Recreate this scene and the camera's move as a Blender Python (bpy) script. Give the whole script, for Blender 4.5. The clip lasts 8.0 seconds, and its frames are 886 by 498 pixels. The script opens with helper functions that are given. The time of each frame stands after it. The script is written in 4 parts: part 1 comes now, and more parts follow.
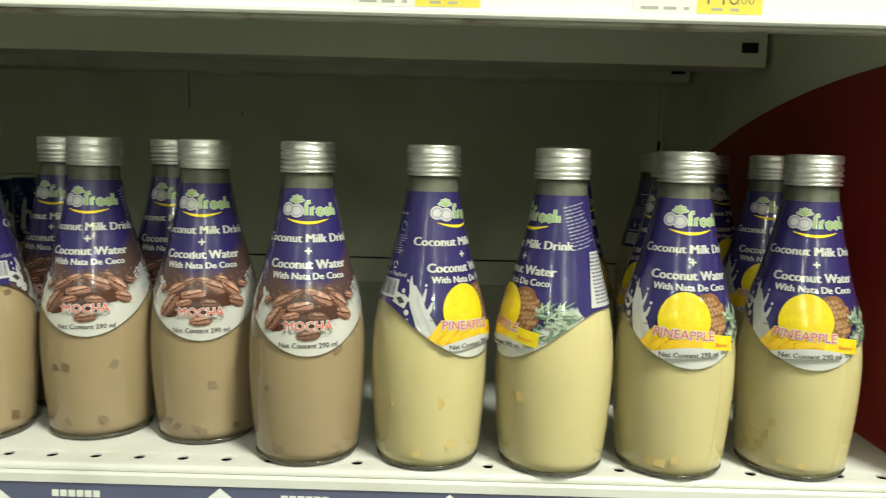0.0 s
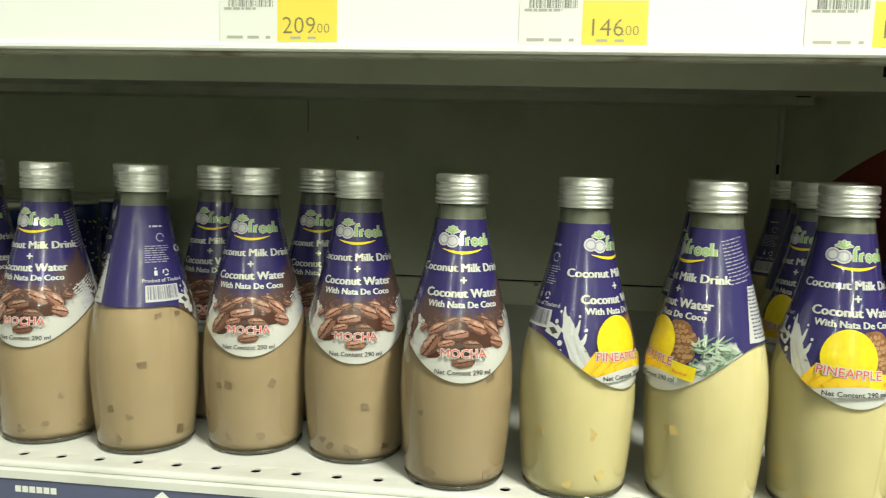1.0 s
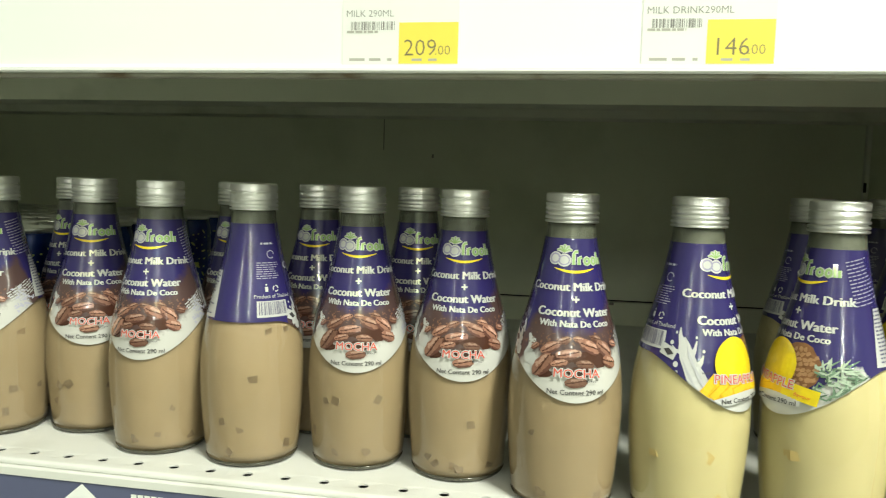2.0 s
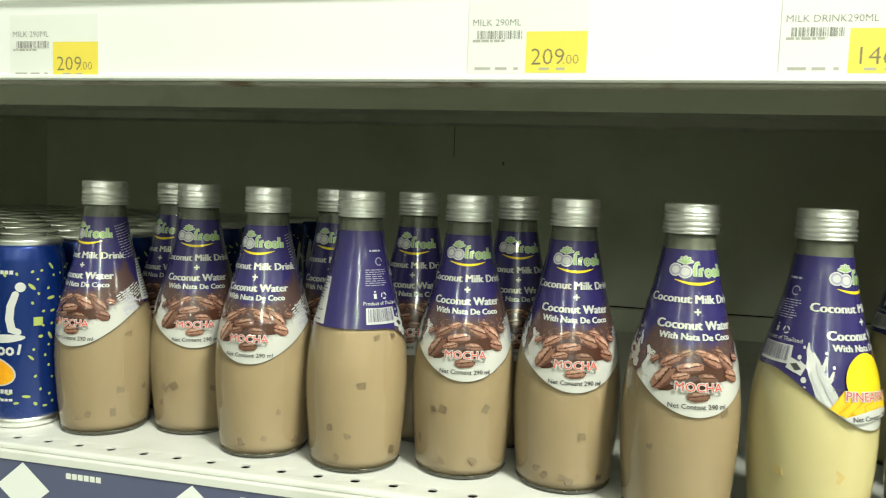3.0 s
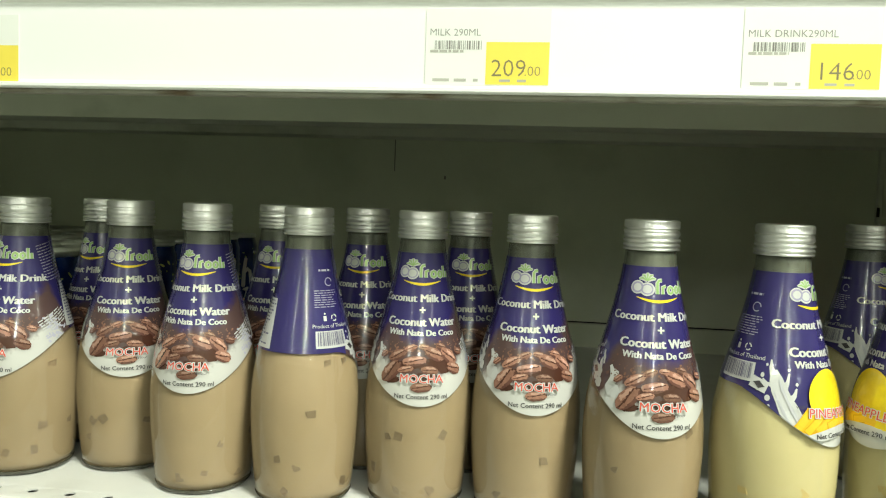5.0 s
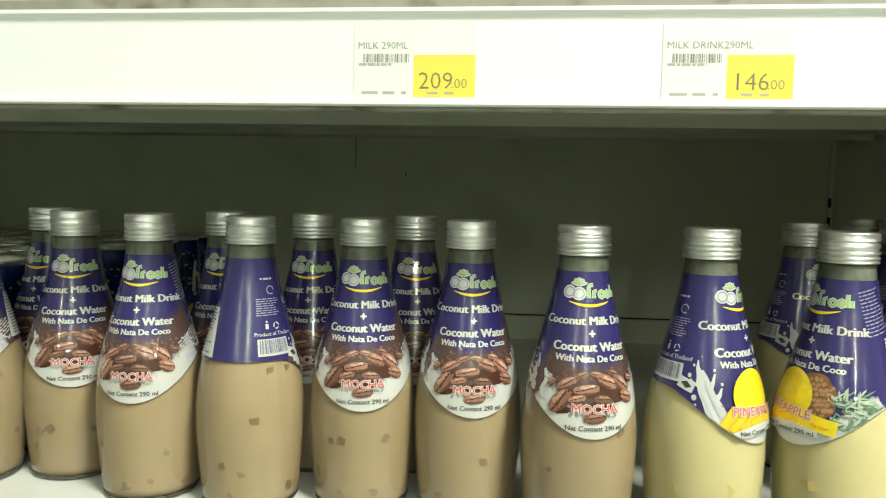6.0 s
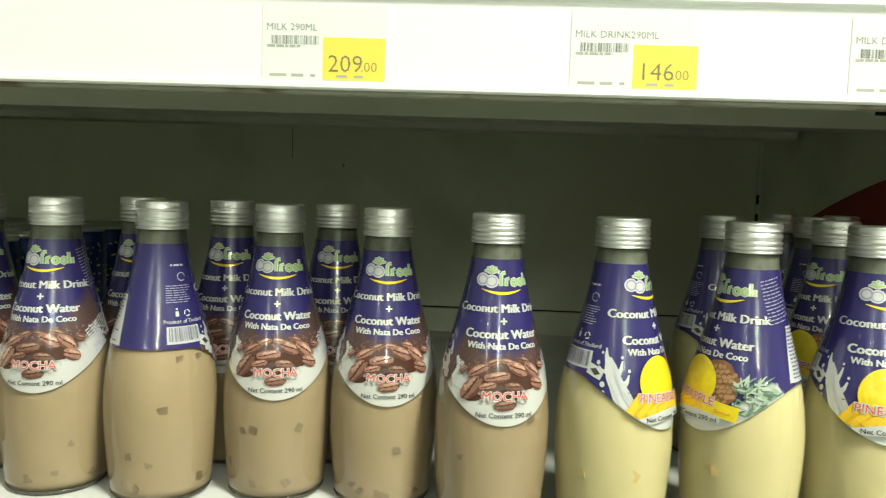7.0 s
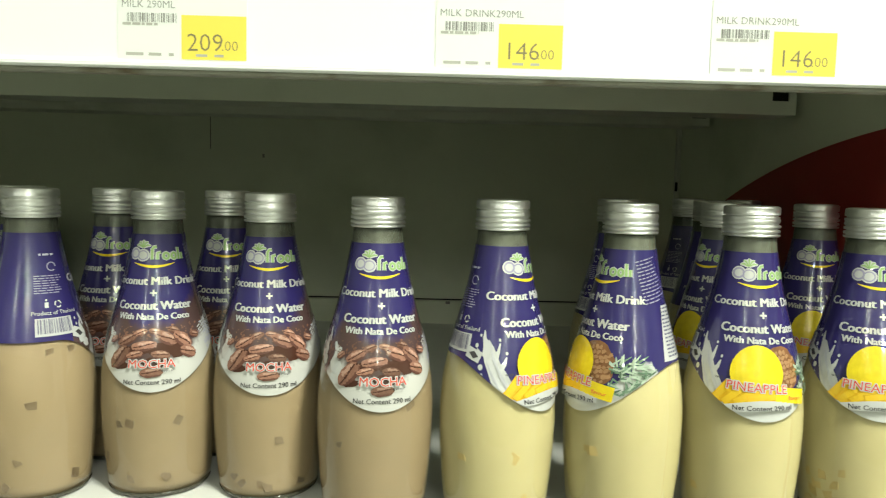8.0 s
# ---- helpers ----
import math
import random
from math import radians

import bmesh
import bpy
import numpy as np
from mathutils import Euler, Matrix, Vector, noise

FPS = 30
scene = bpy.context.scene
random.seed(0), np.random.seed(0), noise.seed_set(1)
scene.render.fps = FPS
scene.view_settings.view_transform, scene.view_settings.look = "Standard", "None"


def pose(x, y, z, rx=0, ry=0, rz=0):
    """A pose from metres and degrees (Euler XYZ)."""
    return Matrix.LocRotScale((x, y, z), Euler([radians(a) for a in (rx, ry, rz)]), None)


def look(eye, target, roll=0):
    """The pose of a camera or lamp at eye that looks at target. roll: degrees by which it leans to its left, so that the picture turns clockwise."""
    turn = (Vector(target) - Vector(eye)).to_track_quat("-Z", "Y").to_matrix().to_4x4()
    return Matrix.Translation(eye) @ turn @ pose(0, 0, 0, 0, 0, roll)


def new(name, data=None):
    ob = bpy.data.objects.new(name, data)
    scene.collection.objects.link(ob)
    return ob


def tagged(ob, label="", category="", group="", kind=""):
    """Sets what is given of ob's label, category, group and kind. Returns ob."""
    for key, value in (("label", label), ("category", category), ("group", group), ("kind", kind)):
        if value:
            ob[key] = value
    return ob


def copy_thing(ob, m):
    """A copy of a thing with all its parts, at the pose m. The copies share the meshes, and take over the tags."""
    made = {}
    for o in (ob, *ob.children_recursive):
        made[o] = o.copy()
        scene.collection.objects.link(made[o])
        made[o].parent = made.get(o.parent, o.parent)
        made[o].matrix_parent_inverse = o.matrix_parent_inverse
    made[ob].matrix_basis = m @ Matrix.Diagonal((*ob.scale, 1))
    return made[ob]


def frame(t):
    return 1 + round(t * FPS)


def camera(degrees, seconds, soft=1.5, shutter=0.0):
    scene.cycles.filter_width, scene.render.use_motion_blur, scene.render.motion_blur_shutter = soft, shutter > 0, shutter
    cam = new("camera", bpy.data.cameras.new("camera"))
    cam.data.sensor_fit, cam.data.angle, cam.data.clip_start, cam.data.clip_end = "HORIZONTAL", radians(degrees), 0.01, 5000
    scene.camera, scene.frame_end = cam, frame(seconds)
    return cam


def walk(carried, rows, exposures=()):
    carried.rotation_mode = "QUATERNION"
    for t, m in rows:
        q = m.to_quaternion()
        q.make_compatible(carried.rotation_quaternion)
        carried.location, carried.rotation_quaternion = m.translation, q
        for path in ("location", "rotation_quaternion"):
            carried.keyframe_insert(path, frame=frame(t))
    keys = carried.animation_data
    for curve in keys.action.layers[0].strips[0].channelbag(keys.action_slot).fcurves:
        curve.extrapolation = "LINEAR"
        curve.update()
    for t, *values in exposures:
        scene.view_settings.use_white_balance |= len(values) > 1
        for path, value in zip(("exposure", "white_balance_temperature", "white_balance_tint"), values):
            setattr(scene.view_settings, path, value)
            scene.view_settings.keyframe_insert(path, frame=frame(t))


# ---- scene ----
cam = camera(61.6, 8.0, soft=1.15, shutter=0.25)
PATH = [
    (0, (0.015, 0.016, 1.174), (0.008, 2.0, 0.918), 1.5),
    (0.5, (-0.008, 0.01, 1.178), (-0.14, 1.991, 0.939), 1.6),
    (1, (-0.027, 0.006, 1.182), (-0.244, 1.982, 0.963), 1.6),
    (1.5, (-0.045, 0.002, 1.181), (-0.327, 1.972, 0.979), 1.5),
    (1.7, (-0.053, 0.0005, 1.182), (-0.36, 1.98, 0.99), 1.6),
    (2.8, (-0.096, -0.007, 1.182), (-0.537, 1.973, 1.017), 1.8),
    (3, (-0.109, -0.009, 1.182), (-0.557, 1.971, 1.016), 2.1),
    (3.2, (-0.117, -0.0095, 1.181), (-0.566, 1.970, 1.020), 2.3),
    (3.5, (-0.122, -0.0105, 1.178), (-0.551, 1.952, 1.023), 2.8),
    (4, (-0.1265, 0.0065, 1.181), (-0.425, 1.986, 1.023), 3.0),
    (4.2, (-0.1265, 0.0085, 1.181), (-0.390, 1.988, 1.036), 3.0),
    (5.3, (-0.1265, 0.0075, 1.187), (-0.390, 1.988, 1.066), 1.8),
    (5.5, (-0.12, 0.006, 1.191), (-0.378, 1.984, 1.057), 1.7),
    (6, (-0.101, 0.005, 1.196), (-0.309, 1.988, 1.042), 1.1),
    (6.5, (-0.094, 0.007, 1.192), (-0.243, 1.996, 1.043), 1.5),
    (7, (-0.078, 0.009, 1.191), (-0.163, 2.001, 1.031), 1.9),
    (7.5, (-0.055, 0.012, 1.187), (-0.077, 2.006, 1.031), 1.7),
    (8, (-0.034, 0.015, 1.186), (-0.001, 2.007, 1.014), 1.4),
]
walk(cam, [(t, look(eye, target, roll)) for t, eye, target, roll in PATH],
     exposures=[(0.0, -0.07, 6700, 12), (0.5, -0.02, 6700, 12), (1.0, 0.06, 6650, 11), (1.5, 0.12, 6600, 11), (3.0, 0.19, 6500, 10), (8.0, 0.17, 6500, 10)])

# ---- light and exposure ----
SHELF = 0.997                                 # height of the shelf the bottles stand on
world = bpy.data.worlds.new("store_air")
scene.world = world
world.use_nodes = True
world.node_tree.nodes["Background"].inputs[0].default_value = (0.9, 1.0, 0.85, 1)
world.node_tree.nodes["Background"].inputs[1].default_value = 0.01


def tube_light(x, y, power, length, width):
    d = bpy.data.lights.new("tube_light", "AREA")
    d.shape, d.size, d.size_y, d.energy, d.color = "RECTANGLE", width, length, power, (0.95, 1.0, 0.86)
    o = new("tube_light", d)
    o.matrix_world = pose(x, y, 2.98)
    return o


# each fitting: x, power of the end over the aisle, power of the long run behind
LAMPS = ((0.95, 93, 118), (-1.9, 1, 62), (3.4, 22, 28), (-4.5, 1, 6))
for lx, near, far in LAMPS:
    tube_light(lx, -0.72, near, 0.62, 0.06)
    tube_light(lx, -5.3, far, 6.2, 0.006)


# ---- materials ----
def material(name, base, rough=0.5, metal=0.0, spec=0.5, coat=0.0, var=0.12, scale=40.0, bump=0.0, bump_scale=200.0,
             wear=None, wear_scale=6.0, wear_at=0.62, trans=0.0):
    """A surface with grain at one scale, stains or wear at another, and a little relief."""
    m = bpy.data.materials.new(name)
    m.use_nodes = True
    nt = m.node_tree
    p = nt.nodes["Principled BSDF"]
    p.inputs["Roughness"].default_value = rough
    p.inputs["Metallic"].default_value = metal
    p.inputs["Specular IOR Level"].default_value = 0.3 if coat == 1.0 else spec
    p.inputs["Coat Weight"].default_value = coat
    p.inputs["Coat Roughness"].default_value = 0.035
    p.inputs["Coat IOR"].default_value = 1.58
    p.inputs["Transmission Weight"].default_value = trans
    tc = nt.nodes.new("ShaderNodeTexCoord")
    n1 = nt.nodes.new("ShaderNodeTexNoise")
    n1.inputs["Scale"].default_value, n1.inputs["Detail"].default_value = scale, 6
    nt.links.new(tc.outputs["Object"], n1.inputs["Vector"])
    mix = nt.nodes.new("ShaderNodeMix")
    mix.data_type = "RGBA"
    mix.inputs[6].default_value = (*[c * (1 - var) for c in base], 1)
    mix.inputs[7].default_value = (*[min(1, c * (1 + var)) for c in base], 1)
    nt.links.new(n1.outputs["Fac"], mix.inputs[0])
    col = mix.outputs[2]
    n2 = nt.nodes.new("ShaderNodeTexNoise")
    n2.inputs["Scale"].default_value, n2.inputs["Detail"].default_value = wear_scale, 8
    nt.links.new(tc.outputs["Object"], n2.inputs["Vector"])
    if wear:
        r = nt.nodes.new("ShaderNodeValToRGB")
        r.color_ramp.elements[0].position, r.color_ramp.elements[1].position = wear_at, min(1, wear_at + 0.18)
        nt.links.new(n2.outputs["Fac"], r.inputs[0])
        mw = nt.nodes.new("ShaderNodeMix")
        mw.data_type = "RGBA"
        nt.links.new(r.outputs[0], mw.inputs[0])
        nt.links.new(col, mw.inputs[6])
        mw.inputs[7].default_value = (*wear, 1)
        col = mw.outputs[2]
    nt.links.new(col, p.inputs["Base Color"])
    mr = nt.nodes.new("ShaderNodeMapRange")
    mr.inputs["To Min"].default_value, mr.inputs["To Max"].default_value = max(0, rough - 0.08), min(1, rough + 0.1)
    nt.links.new(n2.outputs["Fac"], mr.inputs["Value"])
    nt.links.new(mr.outputs[0], p.inputs["Roughness"])
    if bump:
        n3 = nt.nodes.new("ShaderNodeTexNoise")
        n3.inputs["Scale"].default_value = bump_scale
        nt.links.new(tc.outputs["Object"], n3.inputs["Vector"])
        b = nt.nodes.new("ShaderNodeBump")
        b.inputs["Strength"].default_value, b.inputs["Distance"].default_value = bump, 0.001
        nt.links.new(n3.outputs["Fac"], b.inputs["Height"])
        nt.links.new(b.outputs[0], p.inputs["Normal"])
        nt.links.new(b.outputs[0], p.inputs["Coat Normal"])
    return m


def banded(name, low, mid, high, a, b, soft=0.03):
    """Printed film: one ink below, a second between, a third above, along the height over the film's lower edge."""
    m = material(name, high, rough=0.24, coat=1.0, var=0.1, bump=0.05, bump_scale=900)
    nt = m.node_tree
    p = nt.nodes["Principled BSDF"]
    at = nt.nodes.new("ShaderNodeAttribute")
    at.attribute_name = "band"
    tc = nt.nodes.new("ShaderNodeTexCoord")
    n = nt.nodes.new("ShaderNodeTexNoise")
    n.inputs["Scale"].default_value, n.inputs["Detail"].default_value = 160, 5
    nt.links.new(tc.outputs["Object"], n.inputs["Vector"])
    off = nt.nodes.new("ShaderNodeMath")
    off.operation, off.inputs[1].default_value, off.inputs[2].default_value = "MULTIPLY_ADD", 0.016, -0.008
    nt.links.new(n.outputs["Fac"], off.inputs[0])
    add = nt.nodes.new("ShaderNodeMath")
    nt.links.new(at.outputs["Fac"], add.inputs[0])
    nt.links.new(off.outputs[0], add.inputs[1])
    mr = nt.nodes.new("ShaderNodeMapRange")
    mr.inputs["From Min"].default_value, mr.inputs["From Max"].default_value = 0.0, 0.05
    nt.links.new(add.outputs[0], mr.inputs["Value"])
    r = nt.nodes.new("ShaderNodeValToRGB")
    e = r.color_ramp.elements
    e[0].position, e[0].color = a / 0.05 - soft, (*low, 1)
    e[1].position, e[1].color = b / 0.05, (*high, 1)
    k = r.color_ramp.elements.new(a / 0.05 + soft)
    k.color = (*mid, 1)
    k = r.color_ramp.elements.new((a + (b - a) * 0.66) / 0.05)
    k.color = (*mid, 1)
    nt.links.new(mr.outputs[0], r.inputs[0])
    nt.links.new(r.outputs[0], p.inputs["Base Color"])
    return m


def glass_material(name, tint):
    m = bpy.data.materials.new(name)
    m.use_nodes = True
    p = m.node_tree.nodes["Principled BSDF"]
    p.inputs["Base Color"].default_value = (*tint, 1)
    p.inputs["Roughness"].default_value = 0.015
    p.inputs["IOR"].default_value = 1.5
    p.inputs["Transmission Weight"].default_value = 1.0
    return m


PURPLE = (0.034, 0.026, 0.138)
M = dict(
    glass=glass_material("bottle_glass", (0.97, 1.0, 0.97)),
    # base glass darkened to carry the dark reflection and contact shadow
    foot=material("shaded_base_glass", (0.10, 0.095, 0.07), rough=0.08, var=0.3, scale=90, spec=0.8, trans=0.35),
    residue=material("milk_residue", (0.12, 0.125, 0.088), rough=0.4, var=0.45, scale=170, wear=(0.075, 0.08, 0.052), wear_scale=240, wear_at=0.52),
    mocha=material("mocha_drink", (0.295, 0.218, 0.124), rough=0.5, var=0.07, scale=60, spec=0.3),
    pine=material("pineapple_drink", (0.48, 0.415, 0.215), rough=0.5, var=0.05, scale=60, spec=0.3),
    jelly_dark=material("jelly_in_mocha", (0.185, 0.130, 0.074), rough=0.35, var=0.3, scale=300),
    jelly_pale=material("jelly_in_pineapple", (0.48, 0.36, 0.14), rough=0.35, var=0.2, scale=300),
    cap=material("brushed_aluminium", (0.96, 0.96, 0.93), rough=0.37, metal=1.0, var=0.06, scale=90, wear=(0.60, 0.59, 0.55), wear_scale=55, wear_at=0.62, bump=0.2, bump_scale=500),
    film_mocha=banded("mocha_film", (0.62, 0.61, 0.58), (0.10, 0.058, 0.055), PURPLE, 0.0150, 0.042, 0.07),
    film_pine=banded("pineapple_film", (0.63, 0.63, 0.61), PURPLE, PURPLE, 0.0095, 0.018),
    film_back=material("purple_film", PURPLE, rough=0.24, coat=1.0, var=0.08, bump=0.05, bump_scale=900),
    ink_white=material("white_ink", (0.62, 0.62, 0.61), rough=0.24, coat=1.0, var=0.04),
    ink_grey=material("pale_violet_ink", (0.36, 0.34, 0.48), rough=0.24, coat=1.0, var=0.1),
    ink_pale=material("pale_ink", (0.52, 0.51, 0.62), rough=0.24, coat=1.0, var=0.1),
    ink_print=material("slate_ink", (0.17, 0.16, 0.24), rough=0.24, coat=1.0, var=0.1),
    ink_dark=material("dark_grey_ink", (0.06, 0.055, 0.06), rough=0.24, coat=1.0, var=0.1),
    ink_green=material("leaf_green_ink", (0.34, 0.52, 0.20), rough=0.24, coat=1.0, var=0.15, scale=250),
    ink_yellow=material("yellow_ink", (0.90, 0.66, 0.03), rough=0.24, coat=1.0, var=0.05),
    ink_red=material("red_ink", (0.72, 0.10, 0.06), rough=0.24, coat=1.0, var=0.08),
    bean=material("coffee_bean_ink", (0.30, 0.145, 0.102), rough=0.24, coat=1.0, var=0.5, scale=420),
    bean_light=material("bean_sheen_ink", (0.50, 0.29, 0.22), rough=0.24, coat=1.0, var=0.4, scale=380),
    bean_shade=material("bean_shade_ink", (0.13, 0.055, 0.040), rough=0.24, coat=1.0, var=0.4, scale=380),
    bean_dark=material("bean_crease_ink", (0.075, 0.028, 0.018), rough=0.24, coat=1.0, var=0.2),
    flesh=material("pineapple_flesh_ink", (0.90, 0.66, 0.02), rough=0.24, coat=1.0, var=0.2, scale=220),
    chunk=material("pineapple_chunk_ink", (0.92, 0.50, 0.02), rough=0.24, coat=1.0, var=0.22, scale=240),
    milk_shade=material("milk_shade_ink", (0.55, 0.55, 0.58), rough=0.24, coat=1.0, var=0.12, scale=200),
    chunk_light=material("chunk_face_ink", (0.93, 0.57, 0.03), rough=0.24, coat=1.0, var=0.15, scale=200),
    rind=material("pineapple_rind_ink", (0.25, 0.115, 0.050), rough=0.24, coat=1.0, var=0.7, scale=420),
    rind_light=material("rind_eye_ink", (0.43, 0.235, 0.115), rough=0.24, coat=1.0, var=0.4, scale=300),
    leaf=material("pineapple_leaf_ink", (0.15, 0.24, 0.16), rough=0.24, coat=1.0, var=0.5, scale=350),
    leaf_pale=material("pale_leaf_ink", (0.44, 0.54, 0.42), rough=0.24, coat=1.0, var=0.3, scale=350),
    shelf=material("white_shelf_enamel", (0.74, 0.74, 0.70), rough=0.38, var=0.04, scale=25, wear=(0.58, 0.57, 0.51), wear_scale=9, wear_at=0.56, bump=0.08, bump_scale=700),
    under=material("shelf_underside_enamel", (0.84, 0.86, 0.74), rough=0.45, var=0.05, scale=20, wear=(0.46, 0.49, 0.38), wear_scale=7, wear_at=0.58, bump=0.1, bump_scale=500),
    back=material("back_panel_enamel", (0.84, 0.88, 0.70), rough=0.5, var=0.06, scale=12, wear=(0.60, 0.66, 0.48), wear_scale=4, wear_at=0.55, bump=0.1, bump_scale=300),
    # rusty scuffs on metal, base darkened for the shadow under the price rail
    edge=material("scuffed_shaded_lip_metal", (0.30, 0.29, 0.24), rough=0.5, var=0.3, scale=60, wear=(0.13, 0.09, 0.05), wear_scale=40, wear_at=0.55),
    # near-black colour standing in for the shade inside holes, slots and seams
    dark=material("gap_shade", (0.02, 0.02, 0.018), rough=0.7, var=0.2),
    red=material("red_panel_print", (0.33, 0.018, 0.014), rough=0.45, var=0.1, scale=15, wear=(0.34, 0.02, 0.016), wear_scale=8, wear_at=0.55),
    rail=material("white_price_rail", (0.90, 0.91, 0.89), rough=0.38, coat=0.0, var=0.015, scale=12, bump=0.03, bump_scale=60),
    paper=material("tag_paper", (0.84, 0.85, 0.81), rough=0.5, var=0.02, scale=60),
    tag_yellow=material("tag_yellow", (0.90, 0.73, 0.10), rough=0.45, var=0.04, scale=80),
    tag_price=material("price_ink", (0.22, 0.19, 0.10), rough=0.5, var=0.1),
    tag_ink=material("tag_ink", (0.24, 0.235, 0.22), rough=0.5, var=0.1),
    tag_faint=material("faint_tag_ink", (0.46, 0.45, 0.40), rough=0.5, var=0.1),
    low_rail=material("grey_blue_rail_print", (0.11, 0.12, 0.21), rough=0.3, var=0.08, scale=30),
    can=material("blue_can_lacquer", (0.004, 0.030, 0.21), rough=0.25, metal=0.4, coat=0.5, var=0.25, scale=14),
    can_metal=material("bare_can_aluminium", (0.92, 0.92, 0.89), rough=0.34, metal=1.0, var=0.08, scale=80, bump=0.1, bump_scale=300),
    lime=material("lime_fleck_ink", (0.42, 0.50, 0.13), rough=0.28, coat=0.3, var=0.15, scale=200),
    orange=material("orange_slice_ink", (0.92, 0.38, 0.01), rough=0.28, coat=0.3, var=0.2, scale=160),
    goods=material("shelved_goods", (0.34, 0.37, 0.29), rough=0.6, var=0.4, scale=9, wear=(0.48, 0.50, 0.40), wear_scale=5),
    floor=material("store_floor_tile", (0.48, 0.50, 0.44), rough=0.3, var=0.06, scale=4, wear=(0.41, 0.43, 0.37), wear_scale=2),
    plaster=material("store_plaster", (0.66, 0.66, 0.62), rough=0.8, var=0.04, scale=3, wear=(0.55, 0.55, 0.51), wear_scale=1.5),
)


def vary_by_object(m, low, high):
    """Each object takes its own tone between two factors."""
    nt = m.node_tree
    p = nt.nodes["Principled BSDF"]
    old = p.inputs["Base Color"].links[0].from_socket
    info = nt.nodes.new("ShaderNodeObjectInfo")
    mr = nt.nodes.new("ShaderNodeMapRange")
    mr.inputs["To Min"].default_value, mr.inputs["To Max"].default_value = low, high
    nt.links.new(info.outputs["Random"], mr.inputs["Value"])
    hsv = nt.nodes.new("ShaderNodeHueSaturation")
    nt.links.new(mr.outputs[0], hsv.inputs["Value"])
    nt.links.new(old, hsv.inputs["Color"])
    nt.links.new(hsv.outputs[0], p.inputs["Base Color"])


for key, low, high in (("bean", 0.55, 1.35), ("bean_light", 0.7, 1.3), ("chunk", 0.8, 1.1), ("leaf", 0.6, 1.3), ("jelly_dark", 0.85, 1.2), ("jelly_pale", 0.9, 1.1), ("mocha", 0.95, 1.05), ("cap", 0.9, 1.05)):
    vary_by_object(M[key], low, high)


# ---- builders ----
def mesh(name, verts, faces, mats, parent=None, label="", smooth=False, slots=None, attr=None):
    me = bpy.data.meshes.new(name)
    me.from_pydata(verts, [], faces)
    for k in (mats if isinstance(mats, (list, tuple)) else [mats]):
        me.materials.append(M[k])
    if slots:
        me.polygons.foreach_set("material_index", slots)
    if smooth:
        me.polygons.foreach_set("use_smooth", [True] * len(me.polygons))
    if attr:
        a = me.attributes.new("band", "FLOAT", "POINT")
        a.data.foreach_set("value", attr)
    me.validate()
    o = new(name, me)
    if parent:
        o.parent = parent
    if label:
        o["label"] = label
    return o


def box(name, lo, hi, mat, parent=None, label="", bevel=0.0015, seg=2):
    bm = bmesh.new()
    bmesh.ops.create_cube(bm, size=1)
    for v in bm.verts:
        v.co = Vector([lo[i] + (v.co[i] + 0.5) * (hi[i] - lo[i]) for i in range(3)])
    if bevel:
        bmesh.ops.bevel(bm, geom=bm.edges[:], offset=bevel, segments=seg, affect="EDGES", profile=0.5)
    me = bpy.data.meshes.new(name)
    bm.to_mesh(me)
    bm.free()
    me.materials.append(M[mat])
    o = new(name, me)
    if parent:
        o.parent = parent
    if label:
        o["label"] = label
    return o


def lathe(profile, n=48, wave=None):
    """Verts and faces of a closed turned form from rows (radius, height)."""
    v, f = [], []
    for i, (r, z) in enumerate(profile):
        for k in range(n):
            a = 2 * math.pi * k / n
            rr = r + (wave(i, k) if wave else 0)
            v.append((rr * math.sin(a), -rr * math.cos(a), z))
    for i in range(len(profile) - 1):
        for k in range(n):
            j = (k + 1) % n
            f.append((i * n + k, i * n + j, (i + 1) * n + j, (i + 1) * n + k))
    f.append(tuple(reversed(range(n))))
    f.append(tuple((len(profile) - 1) * n + k for k in range(n)))
    return v, f


TEXTS = {}


def letters(body, size, bold=0.0):
    """The outlines of a line of text as flat verts and faces, centred."""
    key = (body, size, bold)
    if key not in TEXTS:
        cu = bpy.data.curves.new("line", "FONT")
        cu.body, cu.size, cu.align_x, cu.align_y, cu.resolution_u, cu.offset = body, size, "CENTER", "CENTER", 2, bold
        o = new("line", cu)
        me = bpy.data.meshes.new_from_object(o.evaluated_get(bpy.context.evaluated_depsgraph_get()))
        TEXTS[key] = ([(q.co.x, q.co.y) for q in me.vertices], [tuple(p.vertices) for p in me.polygons])
        bpy.data.objects.remove(o)
        bpy.data.curves.remove(cu)
        bpy.data.meshes.remove(me)
    return TEXTS[key]


def disc2(cx, cy, rx, ry, turn=0.0, n=20, rings=3, wob=0.0, seed=0):
    """A flat filled oval of several rings."""
    rnd = random.Random(seed)
    w = [1 + rnd.uniform(-wob, wob) for _ in range(n)]
    c, s = math.cos(turn), math.sin(turn)
    v, f = [(cx, cy)], []
    for q in range(1, rings + 1):
        for k in range(n):
            a = 2 * math.pi * k / n
            x, y = rx * w[k] * q / rings * math.cos(a), ry * w[k] * q / rings * math.sin(a)
            v.append((cx + c * x - s * y, cy + s * x + c * y))
    for k in range(n):
        j = (k + 1) % n
        f.append((0, 1 + k, 1 + j))
        for q in range(rings - 1):
            a, b = 1 + q * n, 1 + (q + 1) * n
            f.append((a + k, b + k, b + j, a + j))
    return v, f


